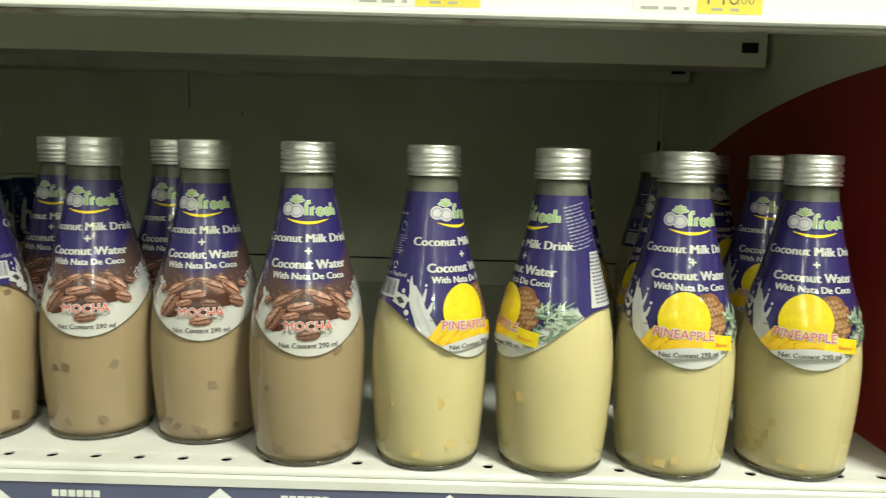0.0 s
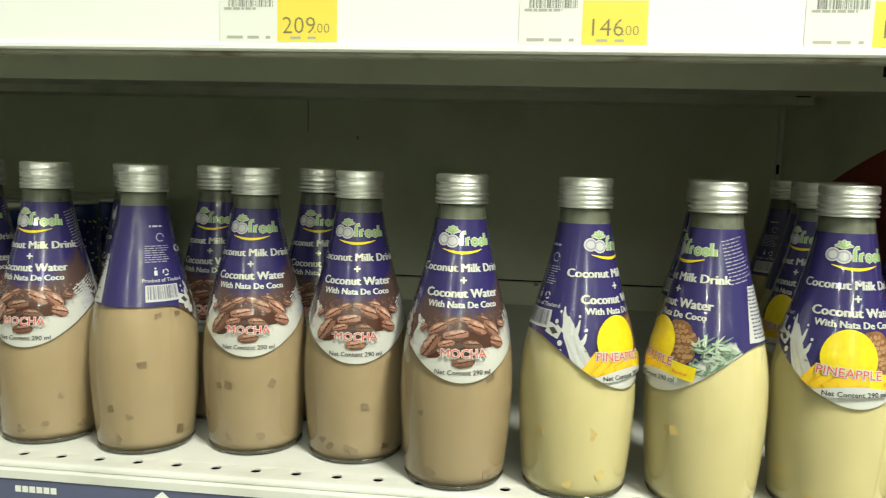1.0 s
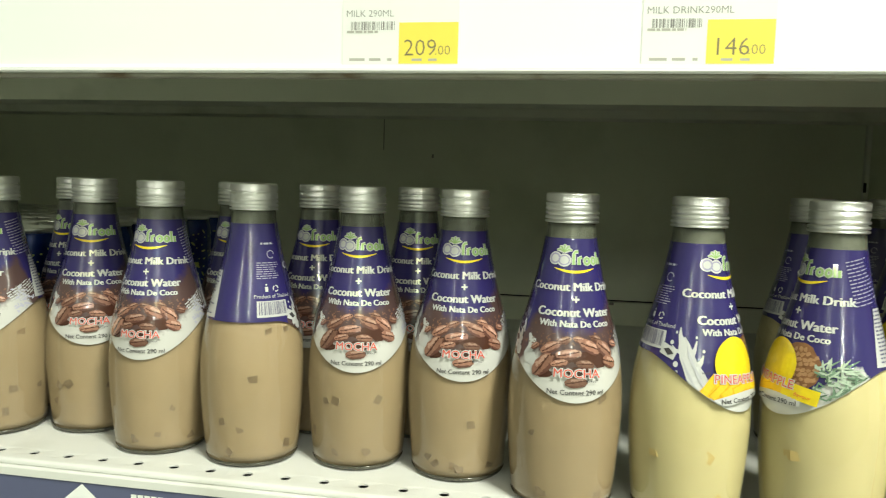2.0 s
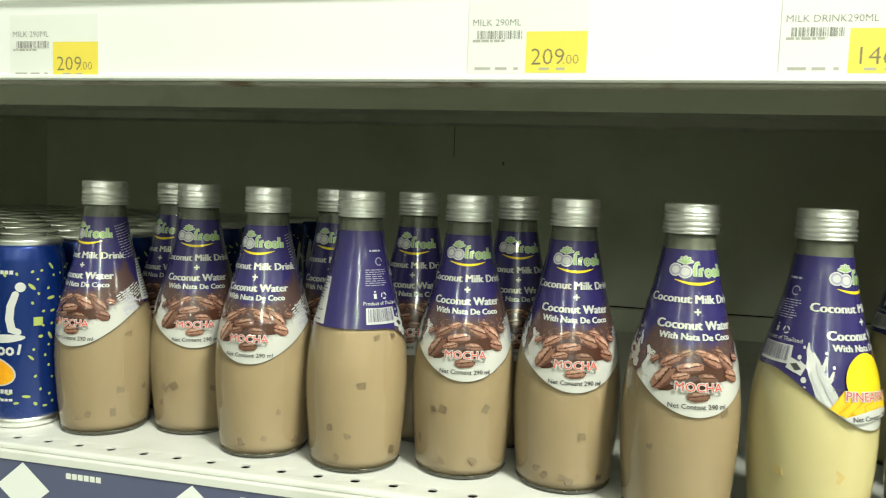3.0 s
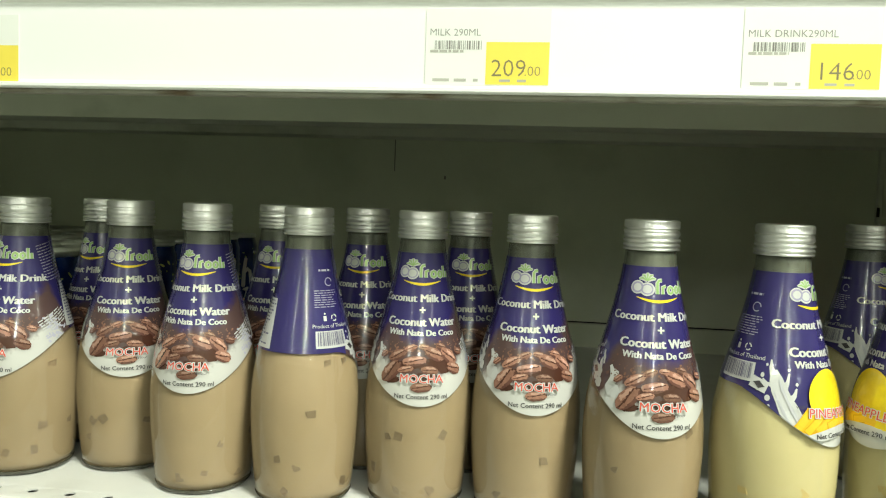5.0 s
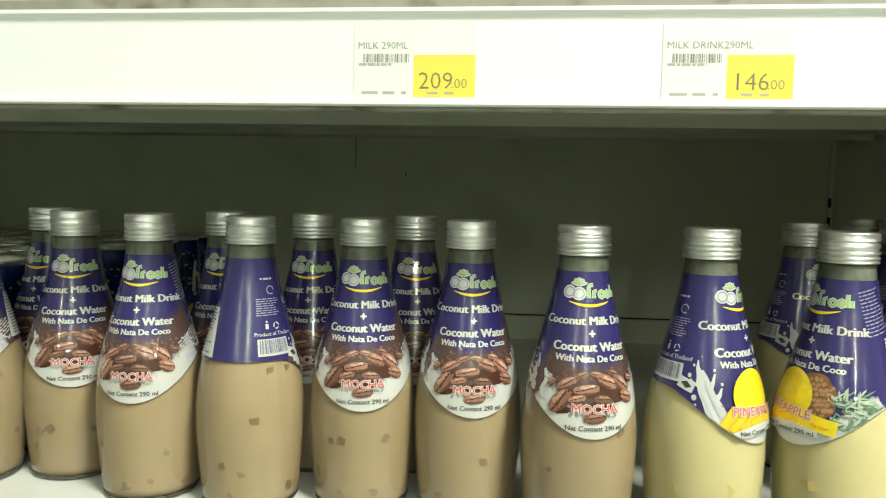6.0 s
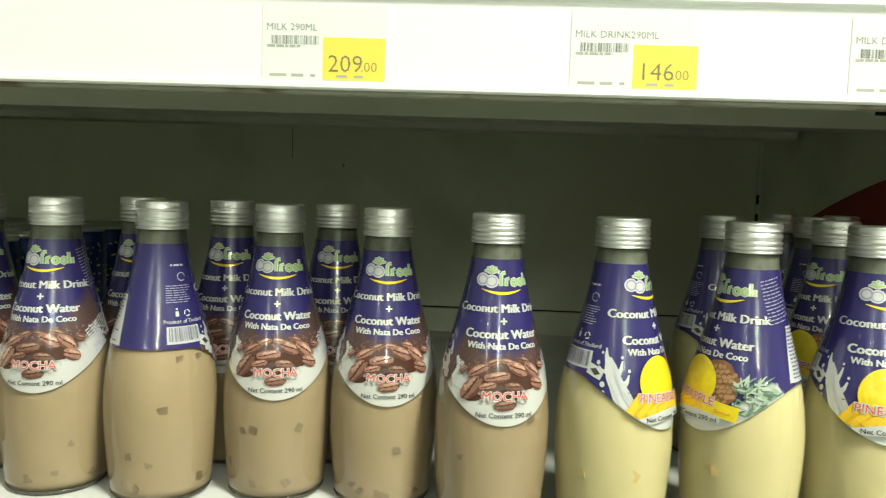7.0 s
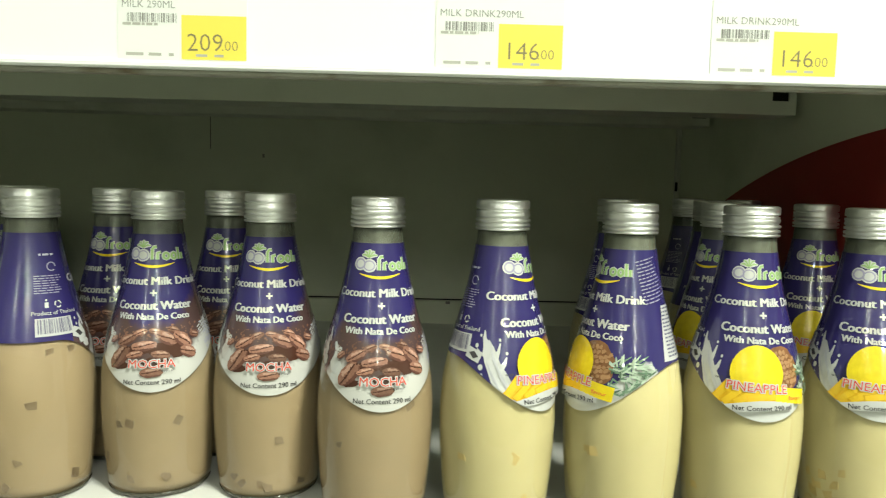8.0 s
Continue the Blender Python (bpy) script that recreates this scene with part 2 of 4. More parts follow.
def strip2(points, widths):
    """A flat ribbon along a line of points."""
    v, f = [], []
    for i, (x, y) in enumerate(points):
        x0, y0 = points[max(0, i - 1)]
        x1, y1 = points[min(len(points) - 1, i + 1)]
        d = math.hypot(x1 - x0, y1 - y0) or 1
        nx, ny = -(y1 - y0) / d, (x1 - x0) / d
        h = widths[i] / 2
        v += [(x + nx * h, y + ny * h), (x - nx * h, y - ny * h)]
        if i:
            f.append((2 * i - 2, 2 * i - 1, 2 * i + 1, 2 * i))
    return v, f


def bar2(x0, y0, x1, y1, n=6):
    return strip2([(x0 + (x1 - x0) * i / n, (y0 + y1) / 2) for i in range(n + 1)], [abs(y1 - y0)] * (n + 1))


def join2(*sets):
    v, f = [], []
    for a, b in sets:
        k = len(v)
        v += a
        f += [tuple(i + k for i in q) for q in b]
    return v, f


def moved2(vf, dx, dy, turn=0.0):
    c, s = math.cos(turn), math.sin(turn)
    return [(c * x - s * y + dx, s * x + c * y + dy) for x, y in vf[0]], vf[1]


# ---- bottle form ----
WIDE = 1.038
BOTTLE = [(-0.003, 0.0260), (-0.0016, 0.0280), (0.001, 0.0290), (0.009, 0.0299), (0.022, 0.0311), (0.038, 0.0322), (0.052, 0.0326), (0.064, 0.0323),
          (0.076, 0.0312), (0.088, 0.0291), (0.098, 0.0266), (0.108, 0.0238), (0.118, 0.0212), (0.128, 0.0187), (0.138, 0.0166), (0.147, 0.0150),
          (0.154, 0.0141), (0.160, 0.0136), (0.166, 0.0132)]
BOTTLE = [(z, r * WIDE) for z, r in BOTTLE]


def radius(z):
    for (z0, r0), (z1, r1) in zip(BOTTLE, BOTTLE[1:]):
        if z <= z1:
            k = (z - z0) / (z1 - z0)
            k = min(1, max(0, k))
            return r0 + (r1 - r0) * k
    return BOTTLE[-1][1]


def film_edge(a):
    """Height of the film's lower edge round the bottle: it dips in a curve at the front."""
    a = abs((a + math.pi) % (2 * math.pi) - math.pi)
    k = min(1, a / radians(112))
    return 0.0622 + 0.0288 * (1 - math.cos(math.pi * k)) / 2


def wrapped(name, vf, mat, parent, mid=0.0, ref=None, off=0.0006, smooth=False, label="", slots=None):
    """A flat print laid round the bottle's film: x runs round from the angle mid (degrees), y is the height."""
    v = []
    for x, y in vf[0]:
        r = radius(ref if ref else y)
        a = radians(mid) + x / r
        y = max(y, film_edge(a) + 0.0006)
        q = radius(y) + off
        v.append((q * math.sin(a), -q * math.cos(a), y))
    return mesh(name, v, vf[1], mat, parent, label, smooth, slots)


def line(text, z, size, mat, parent, mid=0.0, bold=0.00004, off=0.0008, turn=0.0, name="lettering", dx=0.0, heavy=0.0):
    v, f = letters(text, size, bold)
    if not heavy:
        return wrapped(name, moved2((v, f), dx, z, turn), mat, parent, mid, ref=z, off=off)
    a = wrapped(name, moved2((v, f), dx - heavy / 2, z, turn), mat, parent, mid, ref=z, off=off)
    b = wrapped(name, moved2((v, f), dx + heavy / 2, z, turn), mat, parent, mid, ref=z, off=off + 0.00005)
    bm = bmesh.new()
    bm.from_mesh(a.data)
    bm.from_mesh(b.data)
    bm.to_mesh(a.data)
    bm.free()
    bpy.data.objects.remove(b)
    return a


def code_bars(x0, x1, y0, y1, n, seed):
    rnd = random.Random(seed)
    w = [rnd.choice((1, 1, 2, 3)) for _ in range(2 * n)]
    step, x, out = (x1 - x0) / sum(w), x0, []
    for i, q in enumerate(w):
        if i % 2 == 0:
            out.append(([(x, y0), (x + q * step, y0), (x + q * step, y1), (x, y1)], [(0, 1, 2, 3)]))
        x += q * step
    return join2(*out)


def small_print(x0, x1, y0, y1, rows, seed, fill=0.45):
    """Rows of short bars in place of print too small to read."""
    rnd = random.Random(seed)
    out, step = [], (y1 - y0) / rows
    for i in range(rows):
        x, y = x0, y1 - i * step
        end = x1 - rnd.random() * 0.3 * (x1 - x0)
        while x < end:
            w = min(rnd.uniform(0.0012, 0.0042), end - x)
            out.append(bar2(x, y - step * fill, x + w, y, 2))
            x += w + 0.0007
    return join2(*out)


def bean_shape(L, W, turn, seed):
    """A printed coffee bean: crease along the middle, lit upper side, shaded lower side."""
    v, f = disc2(0, 0, L, W, 0, 24, 7, 0.06, seed)
    slots = []
    for q in f:
        cx = sum(v[i][0] for i in q) / len(q) / L
        cy = sum(v[i][1] for i in q) / len(q) / W
        crease = abs(cy - 0.08 - 0.16 * math.sin(cx * 2.8)) < 0.11 and abs(cx) < 0.9
        slots.append(1 if crease else 3 if cy < -0.5 or cx * cx + cy * cy > 0.88 and cy < 0.1 else 2 if 0.28 < cy < 0.72 and abs(cx - 0.1) < 0.55 else 0)
    return moved2((v, f), 0, 0, turn), slots


def bottle(kind):
    """A tapered glass drink bottle: glass, drink, screw cap, shrink film with its prints."""
    root = new("drink_bottle")
    drink = "mocha" if kind == "mocha" else "pine"
    fine = []
    for (z0, r0), (z1, r1) in zip(BOTTLE, BOTTLE[1:]):
        fine += [(r0 + (r1 - r0) * k / 2, z0 + (z1 - z0) * k / 2) for k in (0, 1)]
    fine.append((BOTTLE[-1][1], BOTTLE[-1][0]))
    v, f = lathe([(0.0265, 0.0002), (0.0299, 0.0003)] + [q for q in fine if q[1] > 0.0012], 64)
    g = mesh("glass", v, f, "glass", root, "clear glass, slightly greenish at the thick base", True)
    g.visible_shadow = False
    inner = [(0.0240, 0.0006), (0.0284, 0.0010)] + [(r - 0.0012, z) for r, z in fine if 0.0022 < z < 0.1490]
    v, f = lathe(inner, 48)
    mesh("drink", v, f, drink, root, "milky brown mocha drink" if kind == "mocha" else "milky pale yellow pineapple drink", True)
    # foot ring: the dark line under the bottle is put into its colour
    v, f = lathe([(0.0225, -0.003), (0.0276, -0.003), (0.0294, -0.0018), (0.0302, 0.0), (0.0286, 0.0001)], 48)
    mesh("glass_foot", v, f, "foot", root, "thick glass foot, coloured dark for the shade at the base", True)
    v, f = lathe([(radius(z) - 0.0011, z) for z in (0.1495, 0.152, 0.155, 0.158, 0.1612)], 32)
    mesh("milk_residue", v, f, "residue", root, "greyish milk film inside the neck", True)
    # screw cap: rolled rim, knurled top band, thread rings, tear ring
    cap = [(0.0137, 0.1588), (0.0146, 0.1589), (0.0149, 0.1593), (0.0149, 0.1601), (0.0134, 0.1605), (0.0134, 0.1608), (0.0149, 0.1613), (0.0150, 0.1622), (0.0148, 0.1630), (0.0134, 0.1635),
           (0.0134, 0.1638), (0.0148, 0.1643), (0.0149, 0.1651), (0.0147, 0.1659), (0.0134, 0.1664), (0.0141, 0.1669), (0.0145, 0.1677), (0.0145, 0.1686), (0.0145, 0.1695), (0.0145, 0.1704),
           (0.0145, 0.1712), (0.0132, 0.1717), (0.0132, 0.1720), (0.0147, 0.1725), (0.0148, 0.1728), (0.0148, 0.1766), (0.0145, 0.1773), (0.0136, 0.1778), (0.0120, 0.1780), (0.0112, 0.1776), (0.004, 0.1776)]

    def cap_relief(i, k):
        """Knurled top band, and the screw thread that climbs round the smooth band."""
        if i in (24, 25):
            return -0.0008 if k % 2 else 0
        z, out = cap[i][1], 0.0
        if 0.1606 < z < 0.1722:
            for turn in (-1, 0, 1):
                out += 0.00055 * math.exp(-((z - 0.1684 - 0.0034 * (k / 112 + turn)) / 0.0008) ** 2)
        return out

    v, f = lathe([(r * (1.052 - 0.9 * (z - 0.1588)), 0.1610 + (z - 0.1588) * 0.902) for r, z in cap], 112, cap_relief)
    mesh("screw_cap", v, f, "cap", root, "silver ribbed aluminium screw cap", True)
    # film
    n, rows = 96, 26
    v, f, band = [], [], []
    for k in range(n):
        a = 2 * math.pi * k / n
        lo = film_edge(a)
        for i in range(rows):
            z = lo + (0.1525 - lo) * i / (rows - 1)
            r = radius(z) + 0.0003
            v.append((r * math.sin(a), -r * math.cos(a), z))
            d = math.degrees((a + math.pi) % (2 * math.pi) - math.pi)
            band.append(z - lo + 0.03 * min(1, max(0, (-d - 52) / 26, (d - 78) / 22)))
    for k in range(n):
        j = (k + 1) % n
        for i in range(rows - 1):
            f.append((k * rows + i, j * rows + i, j * rows + i + 1, k * rows + i + 1))
    film = mesh("film_label", v, f, "film_mocha" if kind == "mocha" else "film_pine", root,
                "glossy purple film with mocha print" if kind == "mocha" else "glossy purple film with pineapple print", True, attr=band)
    # the plain purple back of the film
    v, f = [], []
    rows = 14
    for k in range(37):
        a = radians(102 + 166 * k / 36)
        lo = film_edge(a)
        for i in range(rows):
            z = lo + 0.0002 + (0.152 - lo) * i / (rows - 1)
            r = radius(z) + 0.00045
            v.append((r * math.sin(a), -r * math.cos(a), z))
    for k in range(36):
        for i in range(rows - 1):
            f.append((k * rows + i, (k + 1) * rows + i, (k + 1) * rows + i + 1, k * rows + i + 1))
    mesh("film_back", v, f, "film_back", film, "plain purple back of the film", True)
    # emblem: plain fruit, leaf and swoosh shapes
    wrapped("emblem_fruit", join2(disc2(-0.0114, 0.1411, 0.0037, 0.0037), disc2(-0.0063, 0.1402, 0.0039, 0.0037)), "ink_white", film, ref=0.142)
    wrapped("emblem_ring", join2(strip2([(-0.0114 + 0.0026 * math.cos(t), 0.1411 + 0.0026 * math.sin(t)) for t in np.linspace(0, 6.28, 16)], [0.0010] * 16),
                                 strip2([(-0.0063 + 0.0028 * math.cos(t), 0.1402 + 0.0026 * math.sin(t)) for t in np.linspace(0, 6.28, 18)], [0.0007] * 18)), "ink_grey", film, ref=0.142, off=0.0007)
    fronds = [[(-0.0065, 0.1447), (-0.0065 + 0.0026 * math.cos(t), 0.1460 + 0.0022 * math.sin(t)), (-0.0065 + 0.0046 * math.cos(t), 0.1462 + 0.0030 * math.sin(t) - 0.0008 * abs(math.cos(t)))] for t in (0.1, 0.85, 1.57, 2.3, 3.04)]
    wrapped("emblem_leaf_edge", join2(*[strip2(q, [0.0016, 0.0027, 0.0010]) for q in fronds]), "ink_white", film, ref=0.142, off=0.00065)
    wrapped("emblem_leaf", join2(*[strip2(q, [0.0004, 0.0010, 0.0003]) for q in fronds]), "ink_green", film, ref=0.142, off=0.0008)
    marks = [[(-0.0012, 0.1378), (-0.0012, 0.1438), (-0.0004, 0.1450), (0.0012, 0.1452)], [(0.0016, 0.1378), (0.0016, 0.1416), (0.0034, 0.1420)],
             [(0.0062 + 0.0015 * math.cos(t), 0.1399 + 0.0018 * math.sin(t)) for t in np.linspace(0, 6.28, 9)], [(0.0104 + 0.0013 * math.cos(t), 0.1399 + 0.0018 * math.sin(t)) for t in np.linspace(0, 6.28, 9)],
             [(0.0132, 0.1378), (0.0132, 0.1448)], [(0.0152, 0.1378), (0.0152, 0.1416)]]
    wrapped("emblem_mark_edge", join2(*[strip2(m, [0.0022] * len(m)) for m in marks]), "ink_white", film, ref=0.142, off=0.00065)
    wrapped("emblem_mark", join2(*[strip2(m, [0.0013] * len(m)) for m in marks]), "ink_green", film, ref=0.142, off=0.0008)
    wrapped("emblem_swoosh", strip2([(-0.0112 + 0.00215 * i, 0.1357 - 0.0020 * math.sin(math.pi * i / 10)) for i in range(11)], [0.0003 + 0.0013 * math.sin(math.pi * i / 10) for i in range(11)]),
            "ink_yellow", film, ref=0.142, off=0.0007)
    # lines of words
    line("Coconut Milk Drink", 0.1252, 0.0066, "ink_white", film, bold=0.0, heavy=0.0006)
    line("+", 0.1182, 0.0068, "ink_white", film, bold=0.0002)
    line("Coconut Water", 0.1112, 0.0068, "ink_white", film, bold=0.00006, heavy=0.00055)
    line("With Nata De Coco", 0.1050, 0.0050, "ink_white", film, bold=0.00005, heavy=0.00036)
    rnd = random.Random(3 if kind == "mocha" else 4)
    if kind == "mocha":
        wrapped("milk_pool", strip2([(-0.0255 - 0.0016 * math.sin(i * 1.3) - 0.0004 * i, 0.0745 + 0.0021 * i) for i in range(12)], [0.0050 + 0.0032 * math.sin(i * 0.9) ** 2 + 0.0022 * math.sin(math.pi * i / 11) - 0.00035 * i for i in range(12)]), "ink_white", film, ref=0.085, off=0.0005)
        for a, z, L, W in ((-10, .0868, .0105, .0034), (12, .0872, .0100, .0040), (25, .0862, .0075, .0050), (4, .0792, .0105, .0036), (-33, .0775, .0070, .0026)):
            wrapped("bean_shadow", disc2(0, z, L * 0.85, W * 0.85, 0.1, 20, 3, 0.2, int(a + 90)), "bean_dark", film, a, ref=z, off=0.00055)
        spots = [(-13, .0962, .0040, .0020, .3), (3, .0968, .0034, .0018, -.2), (24, .0972, .0036, .0020, -.4), (-28, .0918, .0060, .0029, .45), (-8, .0888, .0072, .0030, .12), (15, .0930, .0066, .0035, -.50), (33, .0915, .0062, .0036, -.80),
                 (9, .0836, .0052, .0026, -.15), (38, .0842, .0052, .0036, -.45), (-34, .0822, .0080, .0047, .85), (-17, .0838, .0048, .0022, .2), (0, .0738, .0064, .0030, .05), (-46, .0915, .0030, .0018, .6), (48, .0935, .0030, .0020, -.4)]
        for i, (a, z, L, W, t) in enumerate(spots):
            vf, sl = bean_shape(L, W, t, i + 40)
            wrapped("coffee_bean", moved2(vf, 0, z), ["bean", "bean_dark", "bean_light", "bean_shade"], film, a, ref=z, off=0.0006 + 0.00005 * i, slots=sl)
        crumbs = join2(*[disc2(rnd.uniform(-0.03, 0.03), 0.0925 + abs(rnd.gauss(0, 0.0042)), rnd.uniform(0.0002, 0.0009), rnd.uniform(0.0002, 0.0007), rnd.random(), 6, 1, 0.2) for _ in range(130)])
        wrapped("crumb_print", crumbs, "bean", film, ref=0.1)
        wrapped("milk_splash", join2(*[disc2(-0.040 + rnd.gauss(0, 0.0012), 0.087 + 0.0026 * i, 0.0026 - 0.0003 * i, 0.0028, 0.3, 12, 1, 0.25, i) for i in range(7)],
                                     *[disc2(rnd.uniform(-0.047, -0.038), rnd.uniform(0.085, 0.105), 0.0007, 0.0009, 0, 8, 1) for _ in range(9)]), "ink_white", film, ref=0.085)
        line("MOCHA", 0.0786, 0.0068, "ink_white", film, bold=0.00045, off=0.0018)
        line("MOCHA", 0.0786, 0.0068, "ink_red", film, bold=0.0, off=0.0020)
        line("flavour", 0.0748, 0.0024, "ink_dark", film, mid=15, bold=0.0, off=0.0019)
        line("Net Content 290 ml", 0.0680, 0.0039, "ink_dark", film, bold=0.00004)
        wrapped("splash_print", join2(*[disc2(0.040 + rnd.gauss(0, 0.0035), 0.0925 + rnd.gauss(0, 0.0042), rnd.uniform(0.0004, 0.0022), rnd.uniform(0.0004, 0.0011), rnd.uniform(-1, 1), 9, 1, 0.3, i) for i in range(46)]), "ink_pale", film, ref=0.085)
        wrapped("small_print", moved2(small_print(-0.011, 0.011, -0.0045, 0.0055, 6, 5), 0, 0.0975, 0.5), "ink_white", film, 80, ref=0.095, off=0.0007)
    else:
        body = [(-0.0368, 0.1015), (-0.0354, 0.0970), (-0.0336, 0.0920), (-0.0312, 0.0870), (-0.0286, 0.0820), (-0.0260, 0.0770), (-0.0234, 0.0726), (-0.0208, 0.0696)]
        wide = [0.0034, 0.0070, 0.0080, 0.0082, 0.0098, 0.0096, 0.0070, 0.0034]
        spikes = [([(-0.0368, 0.0990), (-0.0384, 0.1030), (-0.0386, 0.1068)], [0.0040, 0.0022, 0.0007]), ([(-0.0320, 0.0910), (-0.0294, 0.0960), (-0.0284, 0.1004)], [0.0050, 0.0019, 0.0008]),
                  ([(-0.0292, 0.0858), (-0.0258, 0.0896), (-0.0246, 0.0932)], [0.0048, 0.0021, 0.0008]), ([(-0.0345, 0.0930), (-0.0400, 0.0946), (-0.0424, 0.0968)], [0.0036, 0.0013, 0.0006])]
        drops = [(-0.0428, 0.0985, 0.0011), (-0.0420, 0.0925, 0.0013), (-0.0392, 0.0872, 0.0014), (-0.0446, 0.0912, 0.0008), (-0.0384, 0.0832, 0.0008), (-0.0286, 0.1022, 0.0007), (-0.0244, 0.0952, 0.0008), (-0.0408, 0.1040, 0.0007)]
        wrapped("milk_splash", join2(strip2(body, wide), *[strip2(*q) for q in spikes], *[disc2(x, y, r, r * 1.15, 0, 10, 1) for x, y, r in drops]), "ink_white", film, ref=0.085, off=0.0006)
        wrapped("milk_fold", join2(strip2([(x + 0.0016, y) for x, y in body[1:7]], [0.0004, 0.0016, 0.0012, 0.0020, 0.0016, 0.0004]), strip2([(x - 0.0026, y - 0.001) for x, y in body[2:7]], [0.0003, 0.0010, 0.0014, 0.0008, 0.0003])), "milk_shade", film, ref=0.085, off=0.0007)
        wrapped("pineapple_rind", disc2(0.0092, 0.0898, 0.0122, 0.0126, 0.1, 28, 5, 0.04, 2), "rind", film, ref=0.085, off=0.0007)
        eyes = []
        for i in range(8):
            for j in range(9):
                x, y = -0.0010 + 0.0030 * i + 0.0015 * (j % 2) + rnd.gauss(0, 0.00025), 0.0785 + 0.0027 * j + 0.0005 * i + rnd.gauss(0, 0.0002)
                if ((x - 0.0092) / 0.0112) ** 2 + ((y - 0.0898) / 0.0116) ** 2 < 1:
                    eyes.append(disc2(x, y, rnd.uniform(0.0010, 0.0018), rnd.uniform(0.0009, 0.0014), 0.5, 9, 1, 0.3, i * 9 + j))
        wrapped("rind_print", join2(*eyes), "rind_light", film, ref=0.085, off=0.0008)
        for i in range(96):
            a = -0.9 + 2.6 * rnd.random()
            L = rnd.uniform(0.003, 0.0095)
            x, y = 0.0210 + rnd.uniform(-0.003, 0.017), 0.0860 + rnd.uniform(-0.011, 0.007)
            ribbon = strip2([(x + L * q / 4 * math.cos(a), max(film_edge((x + L * q / 4) / 0.030) + 0.001, y + L * q / 4 * math.sin(a) * 0.75)) for q in range(5)], [0.0010, 0.0011, 0.0009, 0.0006, 0.0002])
            wrapped("pineapple_leaf", ribbon, "leaf" if i % 2 else "leaf_pale", film, ref=0.085, off=0.00075 + 0.00001 * i)
        wrapped("pineapple_slice", disc2(-0.0048, 0.0890, 0.0140, 0.0140, 0, 32, 5), "flesh", film, ref=0.085, off=0.0015)
        for i, (x, y, L, t) in enumerate(((-0.0225, 0.0762, 0.0150, 0.95), (-0.0160, 0.0755, 0.0150, 0.80), (-0.0095, 0.0752, 0.0150, 0.62), (-0.0030, 0.0752, 0.0140, 0.30), (0.0040, 0.0752, 0.0110, -0.15))):
            wrapped("pineapple_chunk", moved2(bar2(-L / 2, -0.0034, L / 2, 0.0034, 6), x, y, t), "chunk", film, ref=0.075, off=0.00165 + 0.0001 * i)
            wrapped("chunk_face", moved2(bar2(-L / 2 + 0.0006, -0.0006, L / 2 - 0.0008, 0.0028, 6), x, y, t), "chunk_light", film, ref=0.075, off=0.0017 + 0.0001 * i)
        wrapped("name_ribbon", moved2(bar2(-0.006, -0.0040, 0.0125, 0.0040, 8), 0.0105, 0.0770, -0.16), "flesh", film, ref=0.078, off=0.0022)
        line("PINEAPPLE", 0.0806, 0.0065, "ink_white", film, bold=0.00045, off=0.0023, dx=-0.0050, turn=-0.05)
        line("PINEAPPLE", 0.0806, 0.0065, "ink_red", film, bold=0.0, off=0.0024, dx=-0.0050, turn=-0.05)
        line("with", 0.0845, 0.0026, "ink_dark", film, bold=0, off=0.0024, dx=-0.0235)
        line("flavour", 0.0752, 0.0030, "ink_red", film, bold=0, off=0.0024, dx=0.0155, turn=-0.1)
        v = [(-0.024 + 0.0390 * i / 14, 0.0694 + 0.0022 * math.sin(i / 14 * 3 - 0.6)) for i in range(15)]
        wrapped("white_wave", strip2(v, [0.0030 + 0.0026 * math.sin(math.pi * i / 14) for i in range(15)]), "ink_white", film, ref=0.067, off=0.0022)
        line("Net Content 290 ml", 0.0700, 0.0037, "ink_dark", film, bold=0.00004, off=0.0025, dx=-0.0020, turn=0.04)
    # sides and back: nutrition table, code, recycling marks, small print
    v, f = bar2(-0.0200, 0.0925, 0.0150, 0.122, 14)
    v = [(x * (0.72 + 0.28 * (0.122 - y) / 0.0325), y) for x, y in v]
    wrapped("nutrition_table", (v, f), "ink_white", film, 137, ref=0.1)
    wrapped("table_print", small_print(-0.0150, 0.0105, 0.0935, 0.121, 14, 7), "ink_print", film, 137, ref=0.105, off=0.0008)
    wrapped("small_print", moved2(small_print(-0.0075, 0.0085, -0.0125, 0.0125, 13, 9, 0.30), 0, 0.1355, 0.22), "ink_grey", film, 92, ref=0.13, off=0.0007)
    wrapped("code_field", bar2(-0.0105, 0.0940, 0.0115, 0.1040, 10), "ink_white", film, -112, ref=0.095, off=0.0007)
    barcode = wrapped("barcode", code_bars(-0.0092, 0.0102, 0.0955, 0.1035, 26, 11), "ink_print", film, -112, ref=0.095, off=0.0009)
    barcode["kind"] = "stuff"
    wrapped("badge", moved2(bar2(-0.0044, -0.0030, 0.0044, 0.0030, 4), 0, 0.0935, -0.35), "ink_white", film, -82, ref=0.0935, off=0.0008)
    wrapped("badge_mark", ([(-0.0030, 0.0945), (0.0, 0.0915), (0.0030, 0.0925), (0.0002, 0.0954)], [(0, 1, 2, 3)]), "ink_dark", film, -82, ref=0.0935, off=0.0010)
    line("Product of Thailand", 0.1068, 0.0032, "ink_white", film, mid=-108, bold=0.0)
